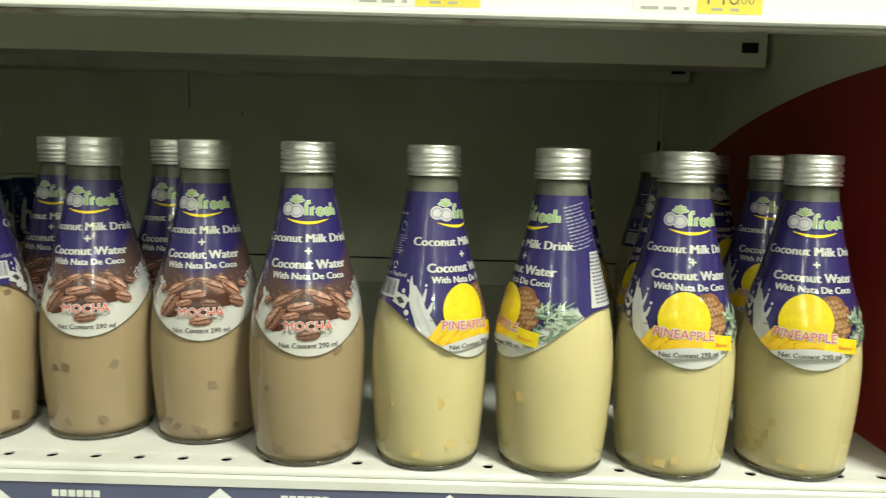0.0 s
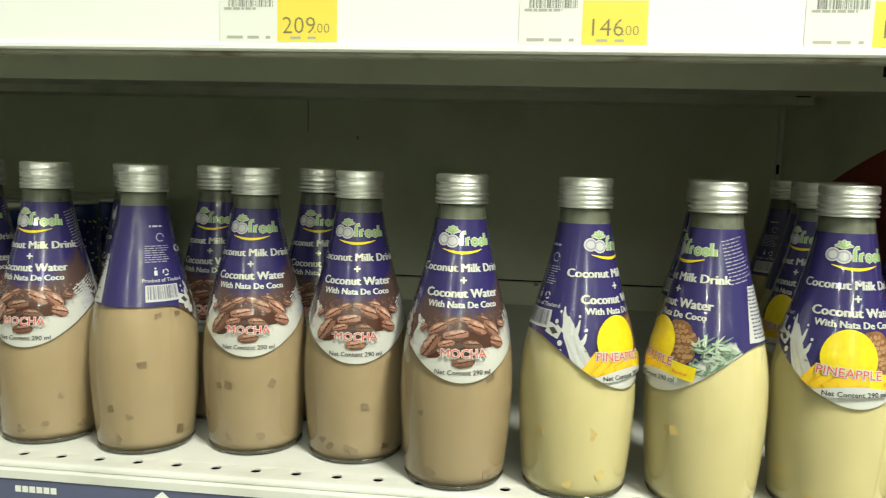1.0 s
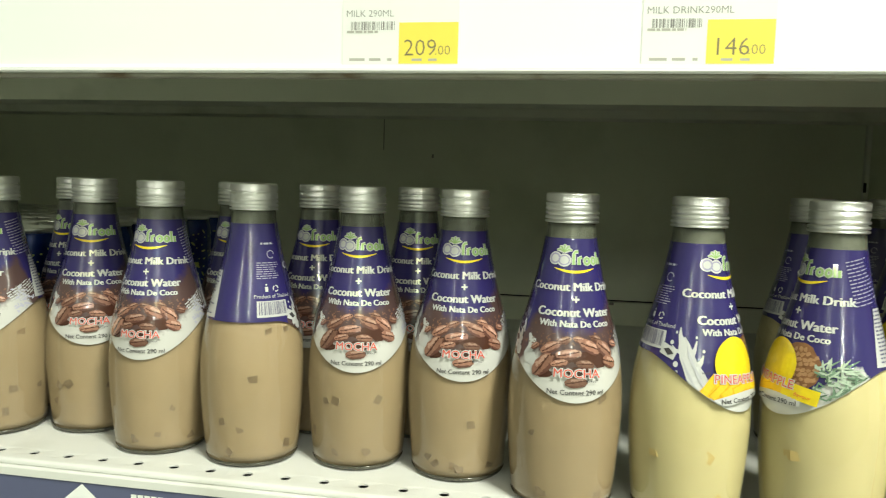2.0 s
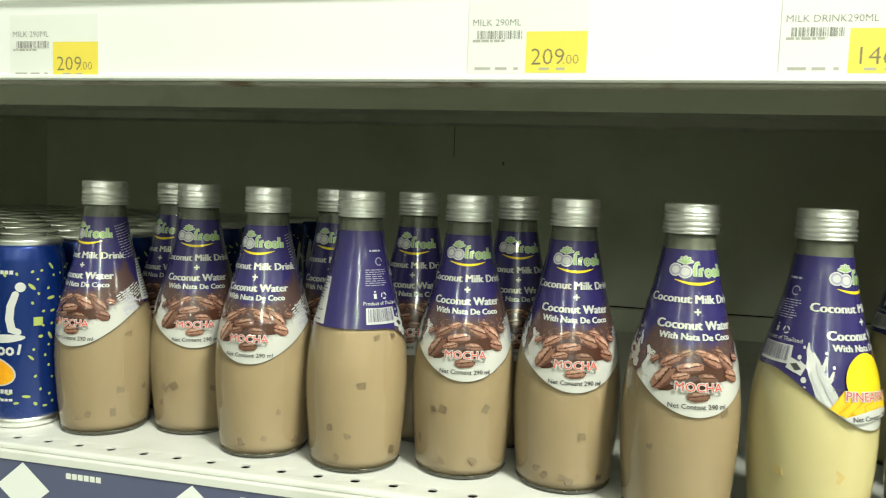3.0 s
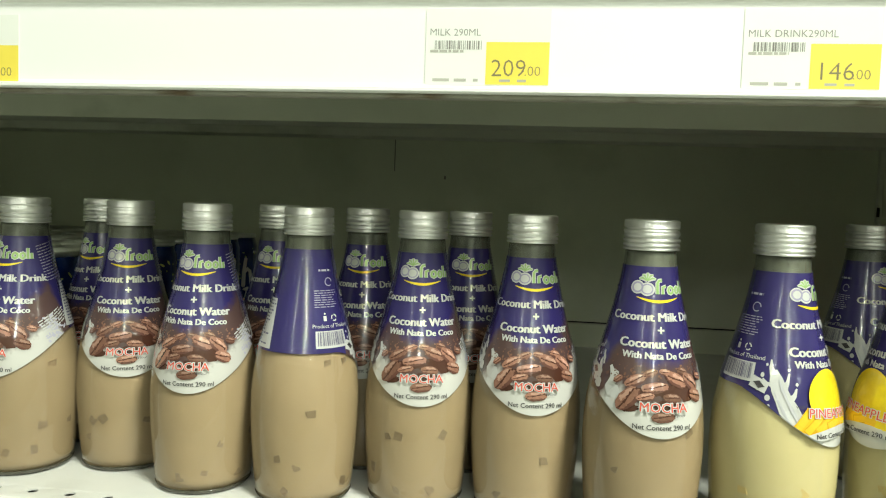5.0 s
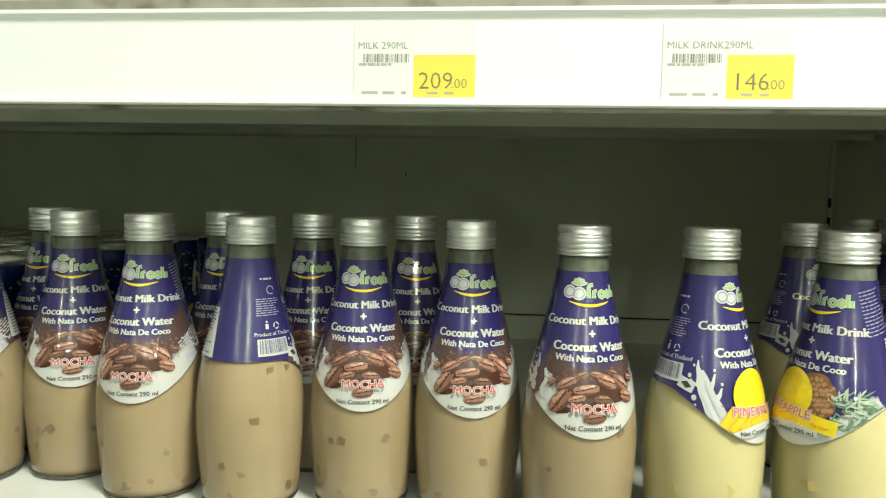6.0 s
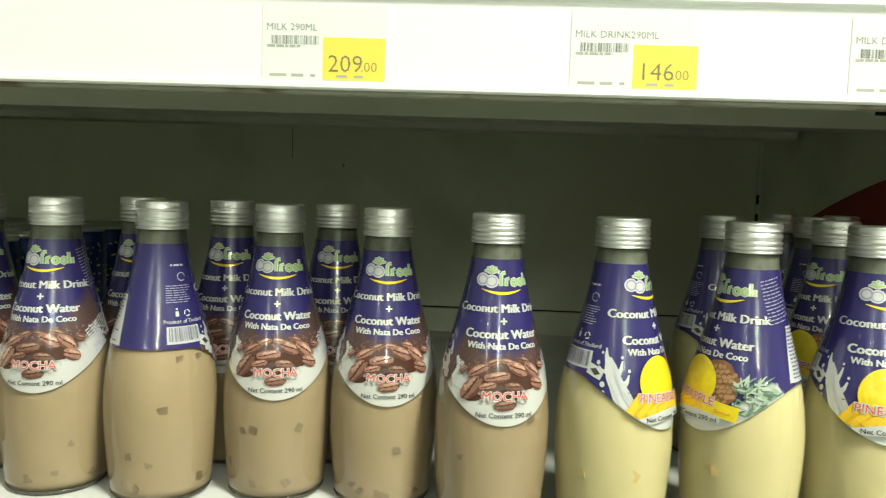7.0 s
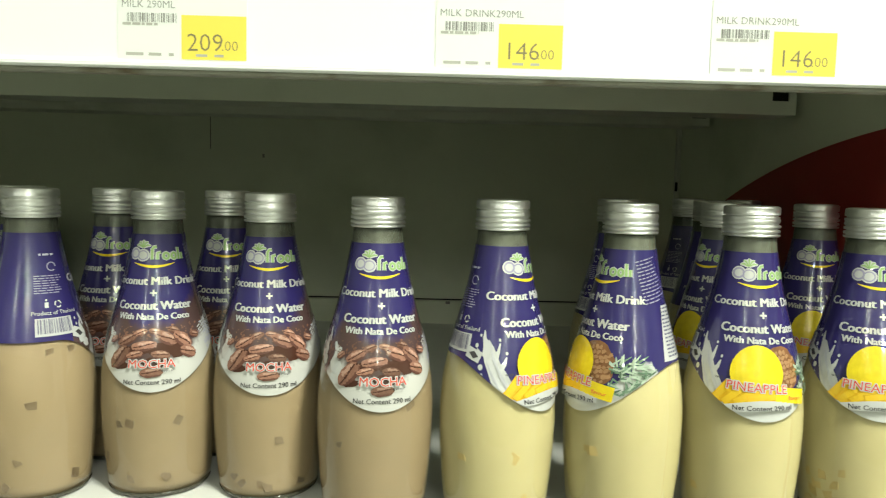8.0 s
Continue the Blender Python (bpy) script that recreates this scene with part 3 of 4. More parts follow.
    wrapped("recycling_mark", join2(*[strip2([(0.0018 * math.cos(t) + 0.003, 0.1115 + 0.0018 * math.sin(t)) for t in np.linspace(q, q + 1.5, 5)], [0.0007] * 5) for q in (0, 2.1, 4.2)],
                                    bar2(-0.0045, 0.1098, -0.0025, 0.1128, 2), disc2(-0.0035, 0.1141, 0.0006, 0.0006, 0, 8, 1)), "ink_white", film, -110, ref=0.109)
    wrapped("small_print", small_print(-0.008, 0.009, 0.117, 0.128, 8, 13, 0.36), "ink_grey", film, -112, ref=0.12, off=0.0007)
    wrapped("round_mark", strip2([(0.0024 * math.cos(t), 0.133 + 0.0024 * math.sin(t)) for t in np.linspace(0, 5.4, 14)], [0.0006] * 14), "ink_grey", film, -104, ref=0.133)
    wrapped("small_print", small_print(-0.006, 0.006, 0.138, 0.1405, 1, 15), "ink_pale", film, -104, ref=0.139, off=0.0007)
    return root


f = [(0, 1, 2, 3), (7, 6, 5, 4), (0, 4, 5, 1), (1, 5, 6, 2), (2, 6, 7, 3), (3, 7, 4, 0)]
CUBE = {"mocha": [], "pine": []}
for kind, k in (("mocha", "jelly_dark"), ("pine", "jelly_pale")):
    rnd = random.Random(12)
    for _ in range(5):
        v = [(x * 0.0024 + rnd.uniform(-0.0006, 0.0006), q * 0.0009, z * 0.0023 + rnd.uniform(-0.0006, 0.0006)) for q in (-1, 1) for x, z in ((-1, -1), (1, -1), (1, 1), (-1, 1))]
        o = mesh("jelly_cube", v, f, k)
        CUBE[kind].append(o.data)
        bpy.data.objects.remove(o)


def add_cubes(ob, kind, seed, n, placed=()):
    """Small jelly cubes that hang in the drink against the glass: some at known places (angle, height), a few by chance."""
    rnd = random.Random(seed)
    mean, free = sum(a for a, z in placed) / max(1, len(placed)), []
    while len(free) < n:
        a = rnd.uniform(-180, 180)
        if not placed or abs((a - mean + 180) % 360 - 180) > 75:
            free.append((a, 0.009 + 0.05 * rnd.random() ** 1.5 if rnd.random() < 0.8 else 0.06 + 0.02 * rnd.random()))
    for a, z in list(placed) + free:
        z = max(0.0065, z)
        a = radians(a)
        r = radius(z) - 0.0018 - rnd.uniform(0, 0.0003)
        o = new("jelly_cube", rnd.choice(CUBE[kind]))
        o.parent = ob
        o.matrix_basis = pose(r * math.sin(a), -r * math.cos(a), z, 0, 0, math.degrees(a)) @ pose(0, 0, 0, rnd.uniform(-6, 6), rnd.choice((rnd.uniform(-15, 15), rnd.uniform(0, 90))), rnd.uniform(-6, 6)) @ Matrix.Diagonal(
            (rnd.uniform(0.7, 1.25), 1, rnd.uniform(0.85, 1.4), 1))


# ---- the store round the shelf ----
def setting(ob, label, category):
    return tagged(ob, label, category, kind="structure")


setting(box("floor", (-6, -9, -0.1), (6, 2.4, 0), "floor", bevel=0), "pale polished store floor tiles", "floor")
setting(box("ceiling", (-6, -9, 3.2), (6, 2.4, 3.3), "plaster", bevel=0), "plain pale store ceiling", "ceiling")
setting(box("wall_north", (-6, 2.4, 0), (6, 2.5, 3.2), "plaster", bevel=0), "plain pale store wall", "wall")
setting(box("wall_south", (-6, -9.1, 0), (6, -9, 3.2), "plaster", bevel=0), "plain pale store wall", "wall")
setting(box("wall_east", (6, -9, 0), (6.1, 2.4, 3.2), "plaster", bevel=0), "plain pale store wall", "wall")
setting(box("wall_west", (-6.1, -9, 0), (-6, 2.4, 3.2), "plaster", bevel=0), "plain pale store wall", "wall")

# ---- shelving bay ----
X0, X1, FRONT, BACK = -1.0, 0.300, 0.410, 1.020
bay = tagged(new("shelving_bay"), "off-white enamelled steel shelving bay with perforated shelf", "shelving", kind="structure")
box("back_panel", (X0, BACK, 1.031), (0.293, BACK + 0.012, 1.60), "back", bay, "dim grey enamelled back panel", bevel=0.001)
box("lower_back_panel", (X0, BACK, 0.3), (0.293, BACK + 0.012, 1.0285), "back", bay, bevel=0.001)
box("back_seam", (X0, BACK + 0.006, 1.028), (0.293, BACK + 0.014, 1.032), "dark", bay, bevel=0)
box("panel_scratch", (-0.3316, BACK - 0.0006, 1.226), (-0.3304, BACK + 0.001, 1.280), "edge", bay, bevel=0)
box("panel_chip", (-0.2620, BACK - 0.0006, 1.2165), (-0.2592, BACK + 0.001, 1.2215), "edge", bay, bevel=0)
box("panel_chip", (-0.0120, BACK - 0.0006, 1.0240), (-0.0060, BACK + 0.001, 1.0275), "edge", bay, bevel=0)
box("upright", (0.294, BACK - 0.004, 0.1), (0.2995, BACK + 0.03, 1.9), "under", bay, bevel=0.0005)
for i in (8, 9):
    box("upright_slot", (0.2932, BACK - 0.0052, 0.96 + 0.025 * i), (0.2962, BACK - 0.0035, 0.972 + 0.025 * i), "dark", bay, bevel=0)
side = box("side_panel", (X1, FRONT - 0.03, 0.0), (X1 + 0.022, BACK + 0.03, 1.9), "back", bay, "grey side panel with a large red round print")
box("side_panel", (X0 - 0.022, FRONT - 0.03, 0.0), (X0, BACK + 0.03, 1.9), "back", bay)
box("base_plinth", (X0, FRONT, 0.0), (X1 - 0.001, BACK - 0.001, 0.16), "back", bay)
# red round print on the inside of the side panel
v, f = [], []
for i in range(41):
    y = FRONT - 0.025 + (BACK - FRONT + 0.025) * i / 40
    top = -0.0325 + math.sqrt(1.272 ** 2 - (y - 0.460) ** 2)
    v += [(X1 - 0.001, y, 0.4), (X1 - 0.001, y, top), (X1 + 0.002, y, top), (X1 + 0.002, y, 0.4)]
    if i:
        a, b = 4 * i - 4, 4 * i
        f += [(a, a + 1, b + 1, b), (a + 1, a + 2, b + 2, b + 1), (a + 2, a + 3, b + 3, b + 2)]
mesh("red_print", v, f, "red", bay, "dark red round print on the side panel")

# shelf plate with a row of round holes along the front
XR, HX, HY, PITCH, HR = 0.2905, -0.3833, 0.4232, 0.02505, 0.0033
shelf = tagged(new("shelf"), "white enamelled steel shelf with a row of small holes", "shelf", kind="structure")
box("plate", (X0, HY + 0.006, SHELF - 0.003), (XR, BACK - 0.002, SHELF), "shelf", shelf, bevel=0)
v, f = [], []
first = math.ceil((X0 - HX) / PITCH + 0.5)
last = math.floor((XR - HX) / PITCH - 0.5)
for i in range(first, last + 1):
    cx = HX + PITCH * i
    k0 = len(v)
    for q in range(16):
        a = 2 * math.pi * q / 16
        c, s = math.cos(a), math.sin(a)
        d = max(abs(c), abs(s))
        v.append((cx + PITCH / 2 * c / d, HY + 0.006 * s / d, SHELF))
        v.append((cx + HR * c, HY + HR * 0.95 * s, SHELF - 0.0004))
        v.append((cx + HR * c, HY + HR * 0.95 * s, SHELF - 0.0014))
    for q in range(16):
        a, b = k0 + 3 * q, k0 + 3 * ((q + 1) % 16)
        f += [(a, a + 1, b + 1, b)[::-1], (a + 1, a + 2, b + 2, b + 1)[::-1]]
mesh("perforated_strip", v, f, "shelf", shelf, "white strip with small round holes")
xa, xb = HX + PITCH * (first - 0.5), HX + PITCH * (last + 0.5)
box("strip_end", (X0, HY - 0.006, SHELF - 0.003), (xa, HY + 0.006, SHELF), "shelf", shelf, bevel=0)
box("strip_end", (xb, HY - 0.006, SHELF - 0.003), (XR, HY + 0.006, SHELF), "shelf", shelf, bevel=0)
# rounded front lip
prof = [(HY - 0.006, 0.0)] + [(FRONT + 0.0025 - 0.0025 * math.sin(t), -0.0025 + 0.0025 * math.cos(t)) for t in np.linspace(0, math.pi / 2, 6)] + [(FRONT, -0.0034), (FRONT + 0.0008, -0.0040), (FRONT - 0.0016, -0.0044), (FRONT - 0.0022, -0.0052), (FRONT - 0.0022, -0.0100), (FRONT + 0.003, -0.0105), (FRONT + 0.003, -0.0025), (HY - 0.006, -0.0020)]
v = [(x, y, SHELF + z) for x in (X0, XR) for y, z in prof]
n = len(prof)
f = [(i, i + n, i + 1 + n, i + 1) for i in range(n - 1)] + [tuple(range(n)), tuple(reversed(range(n, 2 * n)))]
mesh("front_lip", v, f, "shelf", shelf, "rounded white front lip")
# added near-black sheet: gives the holes above it their shade
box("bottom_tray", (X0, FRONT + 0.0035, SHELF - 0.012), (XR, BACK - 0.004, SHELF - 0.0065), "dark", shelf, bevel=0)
# price rail below the lip with a printed pattern
low = tagged(box("lower_price_rail", (X0, FRONT - 0.0012, SHELF - 0.050), (XR, FRONT + 0.0030, SHELF - 0.0106), "low_rail", bevel=0.0006), "grey-blue printed rail along the shelf front", "price rail", kind="structure")
for i in range(9):
    cx = -0.491 + 0.128 * (i - 3)
    if X0 + 0.03 < cx < XR - 0.03:
        y = FRONT - 0.0016
        mesh("diamond_print", [(cx - 0.021, y, SHELF - 0.0290), (cx, y, SHELF - 0.0112), (cx + 0.021, y, SHELF - 0.0290), (cx, y, SHELF - 0.0460)], [(0, 3, 2, 1)], "rail", low)
        for q in range(6):
            x = cx + 0.034 + 0.0046 * q
            mesh("print_bar", [(x, y, SHELF - 0.0185), (x + 0.0038, y, SHELF - 0.0185), (x + 0.0038, y, SHELF - 0.0145), (x, y, SHELF - 0.0145)], [(0, 1, 2, 3)], "paper", low)

# ---- shelf above: plate, two stiffening ribs with slots, lip, price rail ----
upper = tagged(new("upper_shelf"), "off-white steel shelf seen from below with two ribs", "shelf", kind="structure")
box("plate", (X0, 0.399, 1.292), (0.2975, BACK - 0.002, 1.296), "under", upper, bevel=0)


def rib(y, z0, z1, x_end, slot_x, slot_z, w, h):
    """A folded channel with a slot through its front face near the end."""
    xs, zs = (X0 + 0.001, slot_x - w / 2, slot_x + w / 2, x_end), (z0 + 0.001, slot_z - h / 2, slot_z + h / 2, z1)
    v, f = [], []
    for yy in (y, y + 0.0015):
        for x in xs:
            v += [(x, yy, z) for z in zs]
    for i in range(3):
        for j in range(3):
            if (i, j) != (1, 1):
                a = 4 * i + j
                f += [(a, a + 4, a + 5, a + 1), (a + 16, a + 17, a + 21, a + 20)]
    for a, b in ((5, 6), (6, 10), (10, 9), (9, 5)):
        f.append((a, b, b + 16, a + 16))
    mesh("rib_face", v, f, "under", upper, "off-white rib with a dark slot")
    box("rib_bottom", (X0 + 0.001, y, z0), (x_end, y + 0.045, z0 + 0.0015), "under", upper, bevel=0.0005)
    # shade inside the channel as colour: near-black rear wall, added plate behind the slot
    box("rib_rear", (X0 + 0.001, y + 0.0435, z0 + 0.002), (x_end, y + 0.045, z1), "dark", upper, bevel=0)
    box("rib_slot", (slot_x - w * 0.7, y + 0.006, slot_z - h * 0.7), (slot_x + w * 0.7, y + 0.009, slot_z + h * 0.7), "dark", upper, bevel=0)


rib(0.693, 1.2565, 1.2915, 0.2945, 0.2800, 1.2735, 0.0150, 0.009)
rib(0.897, 1.2625, 1.2915, 0.2915, 0.279, 1.2755, 0.0165, 0.008)
# lip bar: its dark colour holds the edge shadow as well as scuffs
box("front_lip", (X0, 0.3905, 1.2375), (0.2975, 0.4005, 1.2955), "edge", upper, "scuffed shelf lip, darkened in colour for its edge shadow", bevel=0.0012)
rail = tagged(new("price_rail"), "glossy white price rail along the upper shelf front", "price rail", kind="structure")
prof = [(0.3900, 1.2395), (0.3862, 1.2395), (0.3850, 1.2402), (0.3850, 1.2418), (0.3872, 1.2426), (0.3876, 1.2440), (0.3876, 1.2850), (0.3866, 1.2860), (0.3850, 1.2868), (0.3850, 1.2888), (0.3900, 1.2895)]
v = [(x, y, z) for x in (X0, 0.2985) for y, z in prof]
n = len(prof)
f = [(i, i + n, i + 1 + n, i + 1) for i in range(n - 1)] + [tuple(range(n)), tuple(reversed(range(n, 2 * n)))]
mesh("rail_body", v, f, "rail", rail, "white extruded plastic rail")


def flat(name, vf, x, y, z, mat, parent):
    return mesh(name, [(x + a, y, z + b) for a, b in vf[0]], vf[1], mat, parent)


def price_tag(x, heading, price, seed, z=1.2437):
    """A paper shelf tag: white sheet with heading, code and small print, yellow price field. x: left edge of the field."""
    root = box("price_tag", (x - 0.031, 0.38725, z), (x + 0.0318, 0.38752, z + 0.038), "paper", bevel=0)
    tagged(root, "white paper price tag with a yellow field reading " + price, "price tag", group="price tags on the rail")
    flat("price_field", ([(0, 0), (0.0316, 0), (0.0316, 0.0212), (0, 0.0212)], [(0, 1, 2, 3)]), x, 0.38715, z + 0.0004, "tag_yellow", root)
    big, small = price.split(".")
    flat("price", moved2(letters(big, 0.0122, -0.00012), 0.0115, 0.0082), x, 0.38705, z, "tag_price", root)
    flat("price", moved2(letters("." + small, 0.0070, -0.0001), 0.0235, 0.0070), x, 0.38705, z, "tag_price", root)
    flat("heading", moved2(letters(heading, 0.0050, -0.00005), -0.0160 if len(heading) < 12 else -0.0085, 0.0262), x, 0.38710, z, "tag_ink", root)
    flat("barcode", code_bars(-0.0262, -0.0022, 0.0178, 0.0222, 26, seed), x, 0.38710, z, "tag_ink", root)["kind"] = "stuff"
    flat("small_print", small_print(-0.0285, -0.0050, 0.0160, 0.0175, 1, seed + 1, 0.8), x, 0.38710, z, "tag_faint", root)
    flat("small_print", join2(bar2(-0.027, 0.0018, -0.0185, 0.0032, 1), bar2(-0.0160, 0.0018, -0.0098, 0.0032, 1), bar2(-0.0062, 0.0018, -0.0038, 0.0032, 1)), x, 0.38710, z, "tag_faint", root)
    flat("small_print", join2(bar2(0.0070, 0.0018, 0.0125, 0.0030, 1), bar2(0.0160, 0.0018, 0.0205, 0.0030, 1)), x, 0.38705, z, "tag_faint", root)


price_tag(-0.4470, "MILK 290ML", "209.00", 21, 1.2405)
price_tag(-0.1580, "MILK 290ML", "209.00", 22)
price_tag(-0.0030, "MILK DRINK290ML", "146.00", 23)
price_tag(0.1330, "MILK DRINK290ML", "146.00", 24)

# ---- the opposite shelving and the lamp fittings, behind the camera ----
tagged(box("opposite_shelving", (-4, -2.7, 0), (4, -2.0, 1.5), "goods", bevel=0.01), "low shelving filled with goods across the aisle", "shelving", kind="structure")
for lx, near, far in LAMPS:
    lamp = tagged(box("ceiling_lamp", (lx - 0.08, -8.6, 3.0), (lx + 0.08, -0.4, 3.06), "shelf", bevel=0.005), "long white fluorescent tube fitting on the ceiling", "ceiling lamp", group="ceiling lamps")
    for ly in (-7.5, -4.6, -1.6):
        box("stem", (lx - 0.01, ly - 0.01, 3.06), (lx + 0.01, ly + 0.01, 3.2), "shelf", lamp, bevel=0)

# ---- bottles ----
MOCHA = [(-0.4712, 0.467, -4), (-0.4085, 0.490, 27), (-0.3405, 0.464, 6), (-0.271, 0.459, 162), (-0.2005, 0.471, 12), (-0.132, 0.469, 11), (-0.0645, 0.442, 11),
         (-0.4575, 0.538, -2), (-0.3155, 0.531, 10), (-0.250, 0.529, 6), (-0.177, 0.539, 13)]
PINE = [(0.0070, 0.441, 49), (0.0795, 0.437, -64), (0.1492, 0.438, 0), (0.2222, 0.441, -11),
        (0.108, 0.580, 40), (0.172, 0.536, -52), (0.250, 0.560, -14), (0.200, 0.632, 70), (0.2135, 0.728, 60), (0.264, 0.722, 30)]
CUBES = {
    ("mocha", 0): ((70, 0.0695), (94, 0.0302), (20, 0.0131), (7, 0.0103), (51, 0.0139), (60, 0.030)),
    ("mocha", 1): ((-40, 0.0325), (-26, 0.0342), (24, 0.0318), (-49, 0.0205), (36, 0.066)),
    ("mocha", 2): ((37, 0.0295), (-9, 0.0084), (61, 0.0080), (80, 0.034), (20, 0.012)),
    ("mocha", 3): ((-119, 0.085), (-95, 0.0850), (-138, 0.0555), (-174, 0.0274), (-153, 0.0231), (-93, 0.0101), (-166, 0.0075)),
    ("mocha", 4): ((-35, 0.0422), (-22, 0.0429), (26, 0.0438), (-59, 0.0201), (-25, 0.0090), (14, 0.0100)),
    ("mocha", 5): ((11, 0.0350), (-30, 0.0080), (-9, 0.0082), (-1, 0.0068), (40, 0.0080), (-40, 0.0120)),
    ("mocha", 6): ((-98, 0.0447), (-43, 0.0424), (29, 0.0646), (-33, 0.0075), (33, 0.0070), (70, 0.0100)),
    ("pine", 0): ((-36, 0.0375), (-90, 0.0355), (-58, 0.0077), (-24, 0.0134)),
    ("pine", 2): ((-24, 0.0070), (-35, 0.0070), (-9, 0.0090), (-69, 0.0184)),
    ("pine", 3): ((-70, 0.0242), (-52, 0.0258), (-39, 0.0210), (-63, 0.0140), (-45, 0.0140), (-72, 0.0080), (-32, 0.0293), (-58, 0.0190), (-21, 0.0080), (-2, 0.0075), (-50, 0.0085)),
}
for kind, spots, label, count in (("mocha", MOCHA, "glass bottle of brown mocha drink, purple label, silver cap", 8),
                                  ("pine", PINE, "glass bottle of pale yellow pineapple drink, purple label, silver cap", 4)):
    src = bottle(kind)
    tagged(src, label, "drink bottle", group=kind + " bottles on the shelf")
    made = [src] + [copy_thing(src, pose(0, 0, 0)) for _ in spots[1:]]
    for i, (o, (x, y, turn)) in enumerate(zip(made, spots)):
        o.matrix_basis = pose(x, y, SHELF + 0.0032, 0, 0, turn)
        if 150 < turn < 180:
            o["label"] = "glass bottle of mocha drink turned to show its back label"
        add_cubes(o, kind, 31 * i + len(kind), count, CUBES.get((kind, i), ()))

# ---- cans ----
CAN_R, CAN_H = 0.0265, 0.1345


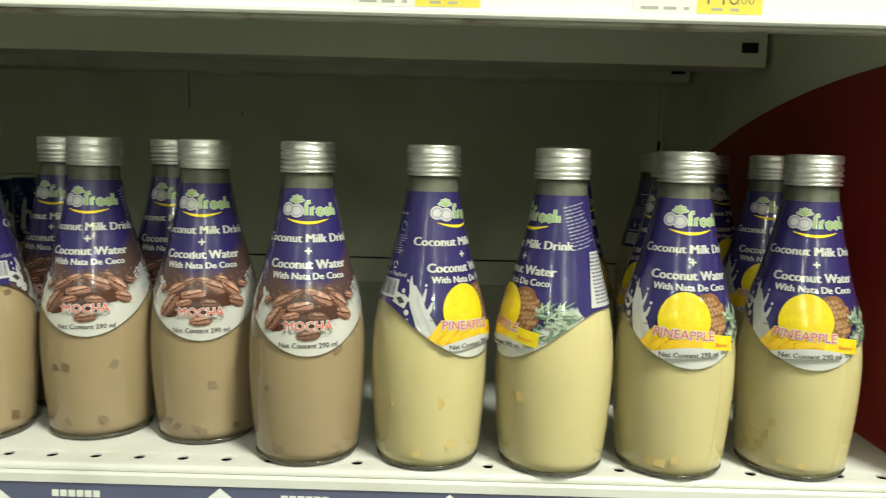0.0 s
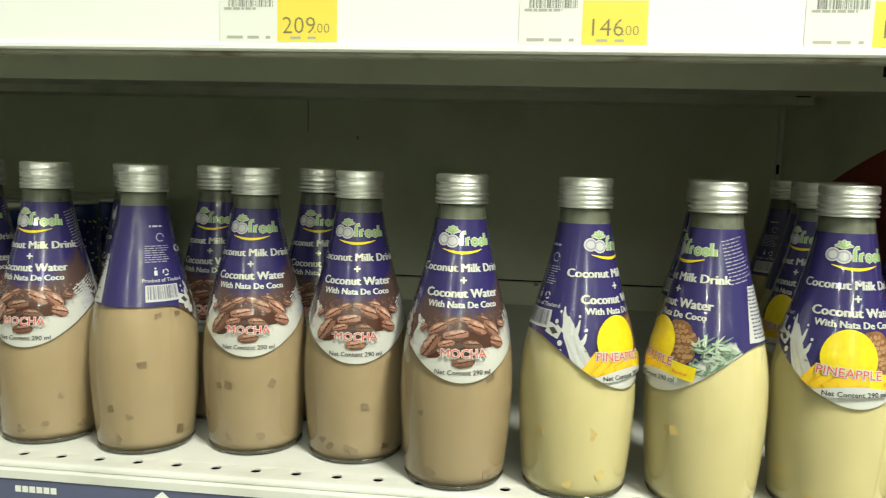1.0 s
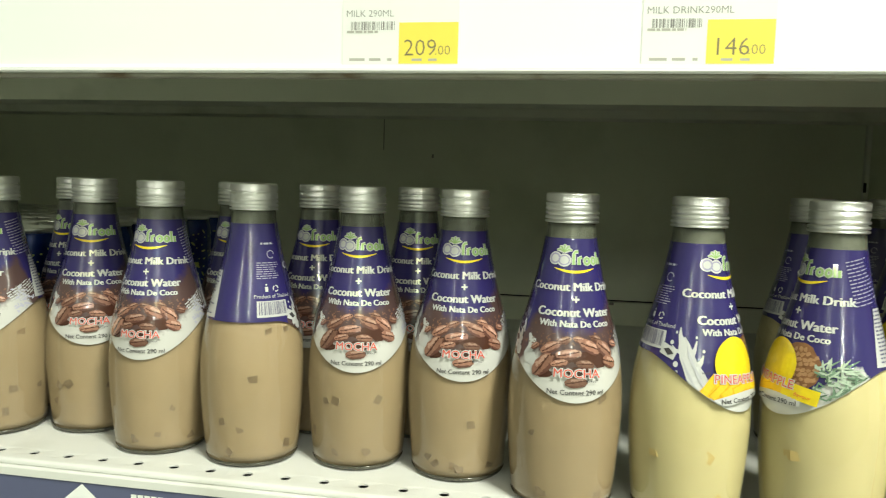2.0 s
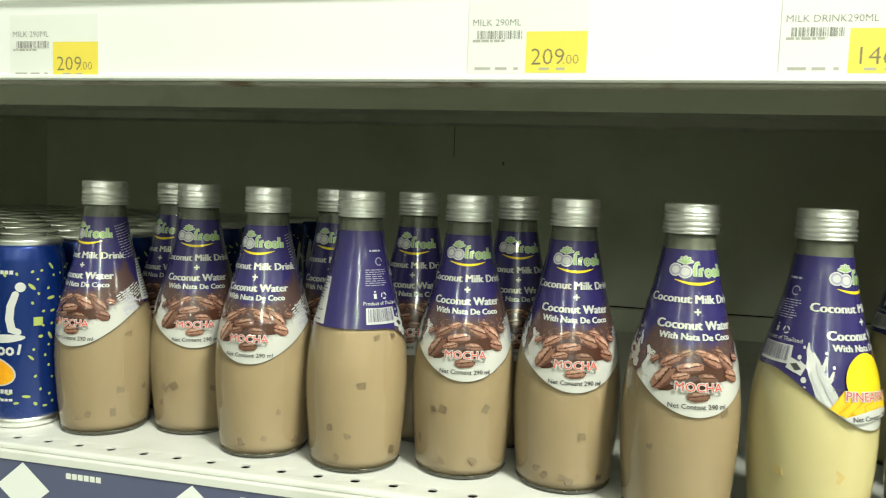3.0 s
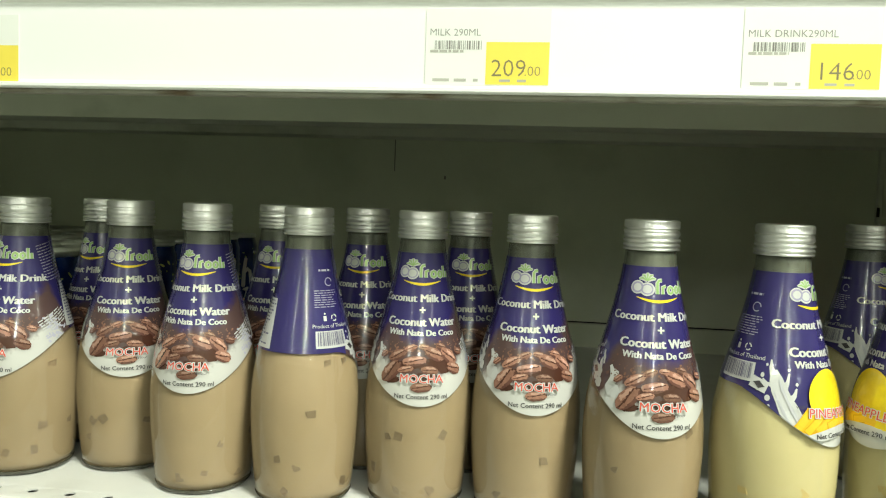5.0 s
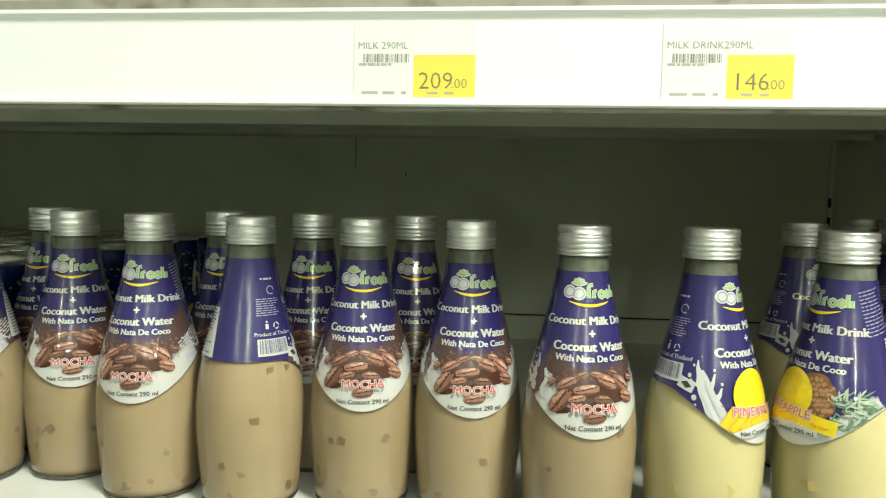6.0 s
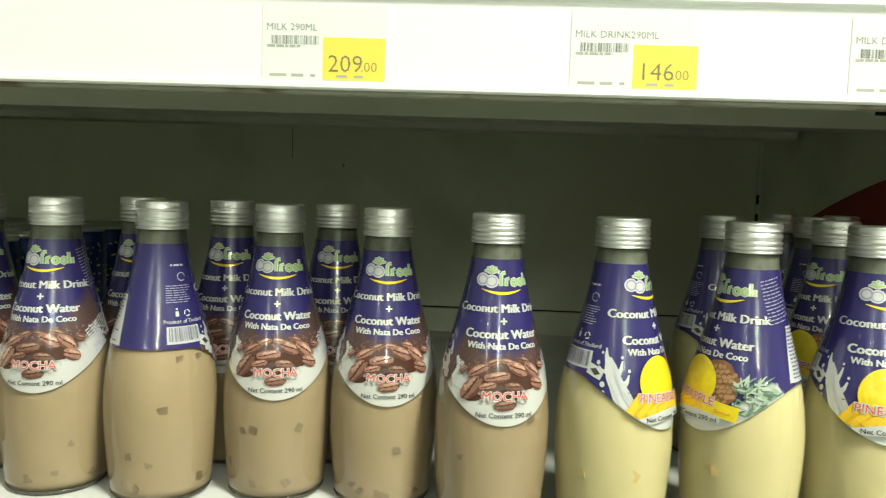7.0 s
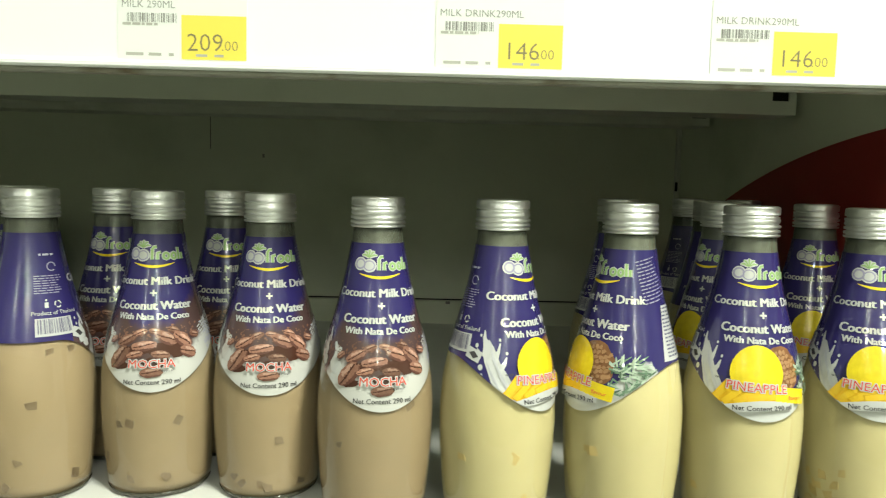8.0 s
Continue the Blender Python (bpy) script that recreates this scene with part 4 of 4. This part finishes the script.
def can():
    root = new("drink_can")
    prof = [(0.0200, 0.0015), (0.0215, 0.0), (0.0228, 0.0008), (0.0255, 0.0075), (CAN_R, 0.0105), (CAN_R, 0.1190), (0.0262, 0.1215), (0.0243, 0.1280), (0.0240, 0.1300)]
    v, f = lathe(prof[3:], 40)
    mesh("can_body", v, f, "can", root, "glossy blue printed can wall", True)
    v, f = lathe([(0.0180, 0.0040)] + prof[:3] + [(0.0255, 0.0075)], 40)
    mesh("can_base", v, f, "can_metal", root, "", True)
    v, f = lathe([(0.0240, 0.1298), (0.0250, 0.1310), (0.0252, 0.1332), (0.0246, CAN_H), (0.0236, 0.1340), (0.0228, 0.1300), (0.0222, 0.1290), (0.0215, 0.1300), (0.004, 0.1302)], 40)
    mesh("can_lid", v, f, "can_metal", root, "bare aluminium lid and rim", True)
    v, f = disc2(0, 0, 0.0065, 0.0105, 0, 16, 2)
    mesh("pull_tab", [(a, b - 0.004, 0.1312) for a, b in v] + [(a, b - 0.004, 0.1303) for a, b in v], f + [tuple(i + len(v) for i in q) for q in f], "can_metal", root)
    rnd = random.Random(5)

    def on(name, vf, mat, mid=0.0, off=0.0003):
        vv = [((CAN_R + off) * math.sin(radians(mid) + x / CAN_R), -(CAN_R + off) * math.cos(radians(mid) + x / CAN_R), y) for x, y in vf[0]]
        return mesh(name, vv, vf[1], mat, root)

    flecks, used = [], []
    while len(used) < 190:
        x, y = rnd.uniform(-math.pi, math.pi) * CAN_R, rnd.uniform(0.013, 0.117)
        if all(math.hypot(x - a, y - b) > 0.0060 for a, b in used) and not (abs(x) < 0.019 and 0.034 < y < 0.106):
            flecks.append(disc2(x, y, rnd.choice((0.0009, rnd.uniform(0.0016, 0.0032))), rnd.uniform(0.0008, 0.0012), rnd.choice((rnd.uniform(-0.3, 0.4), rnd.uniform(-1.2, -0.5))), 10, 1))
            used.append((x, y))
        elif len(used) > 90 and rnd.random() < 0.02:
            used.append((x, y))
    on("fleck_print", join2(*flecks), "lime")
    # big rounded strokes, a dot and a swoosh, with a row of slanted strokes below
    big = [([(-0.0150, 0.0695), (-0.0142, 0.0870), (-0.0120, 0.1030)], [0.0052, 0.0050, 0.0046]), ([(-0.0140, 0.0850), (-0.0090, 0.0905), (-0.0052, 0.0870), (-0.0040, 0.0780), (-0.0036, 0.0695)], [0.0036, 0.0048, 0.0052, 0.0052, 0.0050]),
           ([(0.0098, 0.0965), (0.0066, 0.0880), (0.0056, 0.0790), (0.0072, 0.0715), (0.0112, 0.0700)], [0.0046, 0.0054, 0.0056, 0.0058, 0.0044])]
    on("name_print", join2(*[strip2(*q) for q in big], *[disc2(*q[0][i], q[1][i] / 2, q[1][i] / 2, 0, 10, 1) for q in big for i in (0, -1)], disc2(0.0130, 0.1015, 0.0034, 0.0034), disc2(0.0, 0.0652, 0.0160, 0.0030, 0.06)), "ink_white", 0)
    low = [[(-0.0140, 0.0540), (-0.0122, 0.0618)], [(0.0098, 0.0540), (0.0112, 0.0612)]]
    rings = [[(x + 0.0021 * math.cos(t), 0.0564 + 0.0023 * math.sin(t)) for t in np.linspace(0, 6.28, 12)] for x in (-0.0080, -0.0018, 0.0044)]
    on("name_print", join2(*[strip2(q, [0.0017] * len(q)) for q in low + rings]), "ink_white", 3)
    on("small_print", join2(*[bar2(x, y, x + 0.0024, y + h, 1) for x, y, h in ((-0.004, 0.0262, 0.0030), (-0.0010, 0.0262, 0.0030), (0.0020, 0.0262, 0.0030), (-0.004, 0.0208, 0.0018), (-0.0010, 0.0208, 0.0018), (0.0020, 0.0208, 0.0018), (-0.003, 0.1105, 0.0026), (0.0002, 0.1105, 0.0026), (0.0034, 0.1105, 0.0026))]), "ink_white", 6)
    on("slice_rim", disc2(-0.008, 0.0425, 0.0180, 0.0105, -0.25, 28, 4), "ink_white", 0, 0.0005)
    on("orange_slice", disc2(-0.008, 0.0425, 0.0170, 0.0095, -0.25, 28, 4), "orange", 0, 0.0007)
    on("slice_line", join2(*[strip2([(-0.008, 0.0425), (-0.008 + 0.0155 * math.cos(t), 0.0425 + 0.0082 * math.sin(t) - 0.0035 * math.cos(t))], [0.0002, 0.0009]) for t in np.linspace(0, 5.5, 8)]), "ink_yellow", 0, 0.0008)
    on("print_badge", bar2(0.021, 0.074, 0.027, 0.080, 4), "lime", 0, 0.0005)
    for o in root.children:
        o.data.transform(Matrix.Diagonal((1, 1, 1.022, 1)))
    return root


src = can()
tagged(src, "blue drink can with lime flecks, white shapes and an orange slice", "drink can", group="block of drink cans")
spots = [(-0.5308, 0.457, 6)]
rnd = random.Random(8)
for j in range(10):
    for i in range(9):
        if (i, j) != (0, 0):
            spots.append((-0.5285 - 0.0541 * i - (0.005 if j == 0 else 0) + rnd.uniform(-0.0006, 0.0006), 0.457 + 0.0545 * j + (0.002 if j else 0) + rnd.uniform(-0.0006, 0.0006), rnd.uniform(-170, 170)))
for k, (x, y, turn) in enumerate(spots):
    o = src if k == 0 else copy_thing(src, pose(0, 0, 0))
    o.matrix_basis = pose(x, y, SHELF + 0.0002, 0, 0, turn)
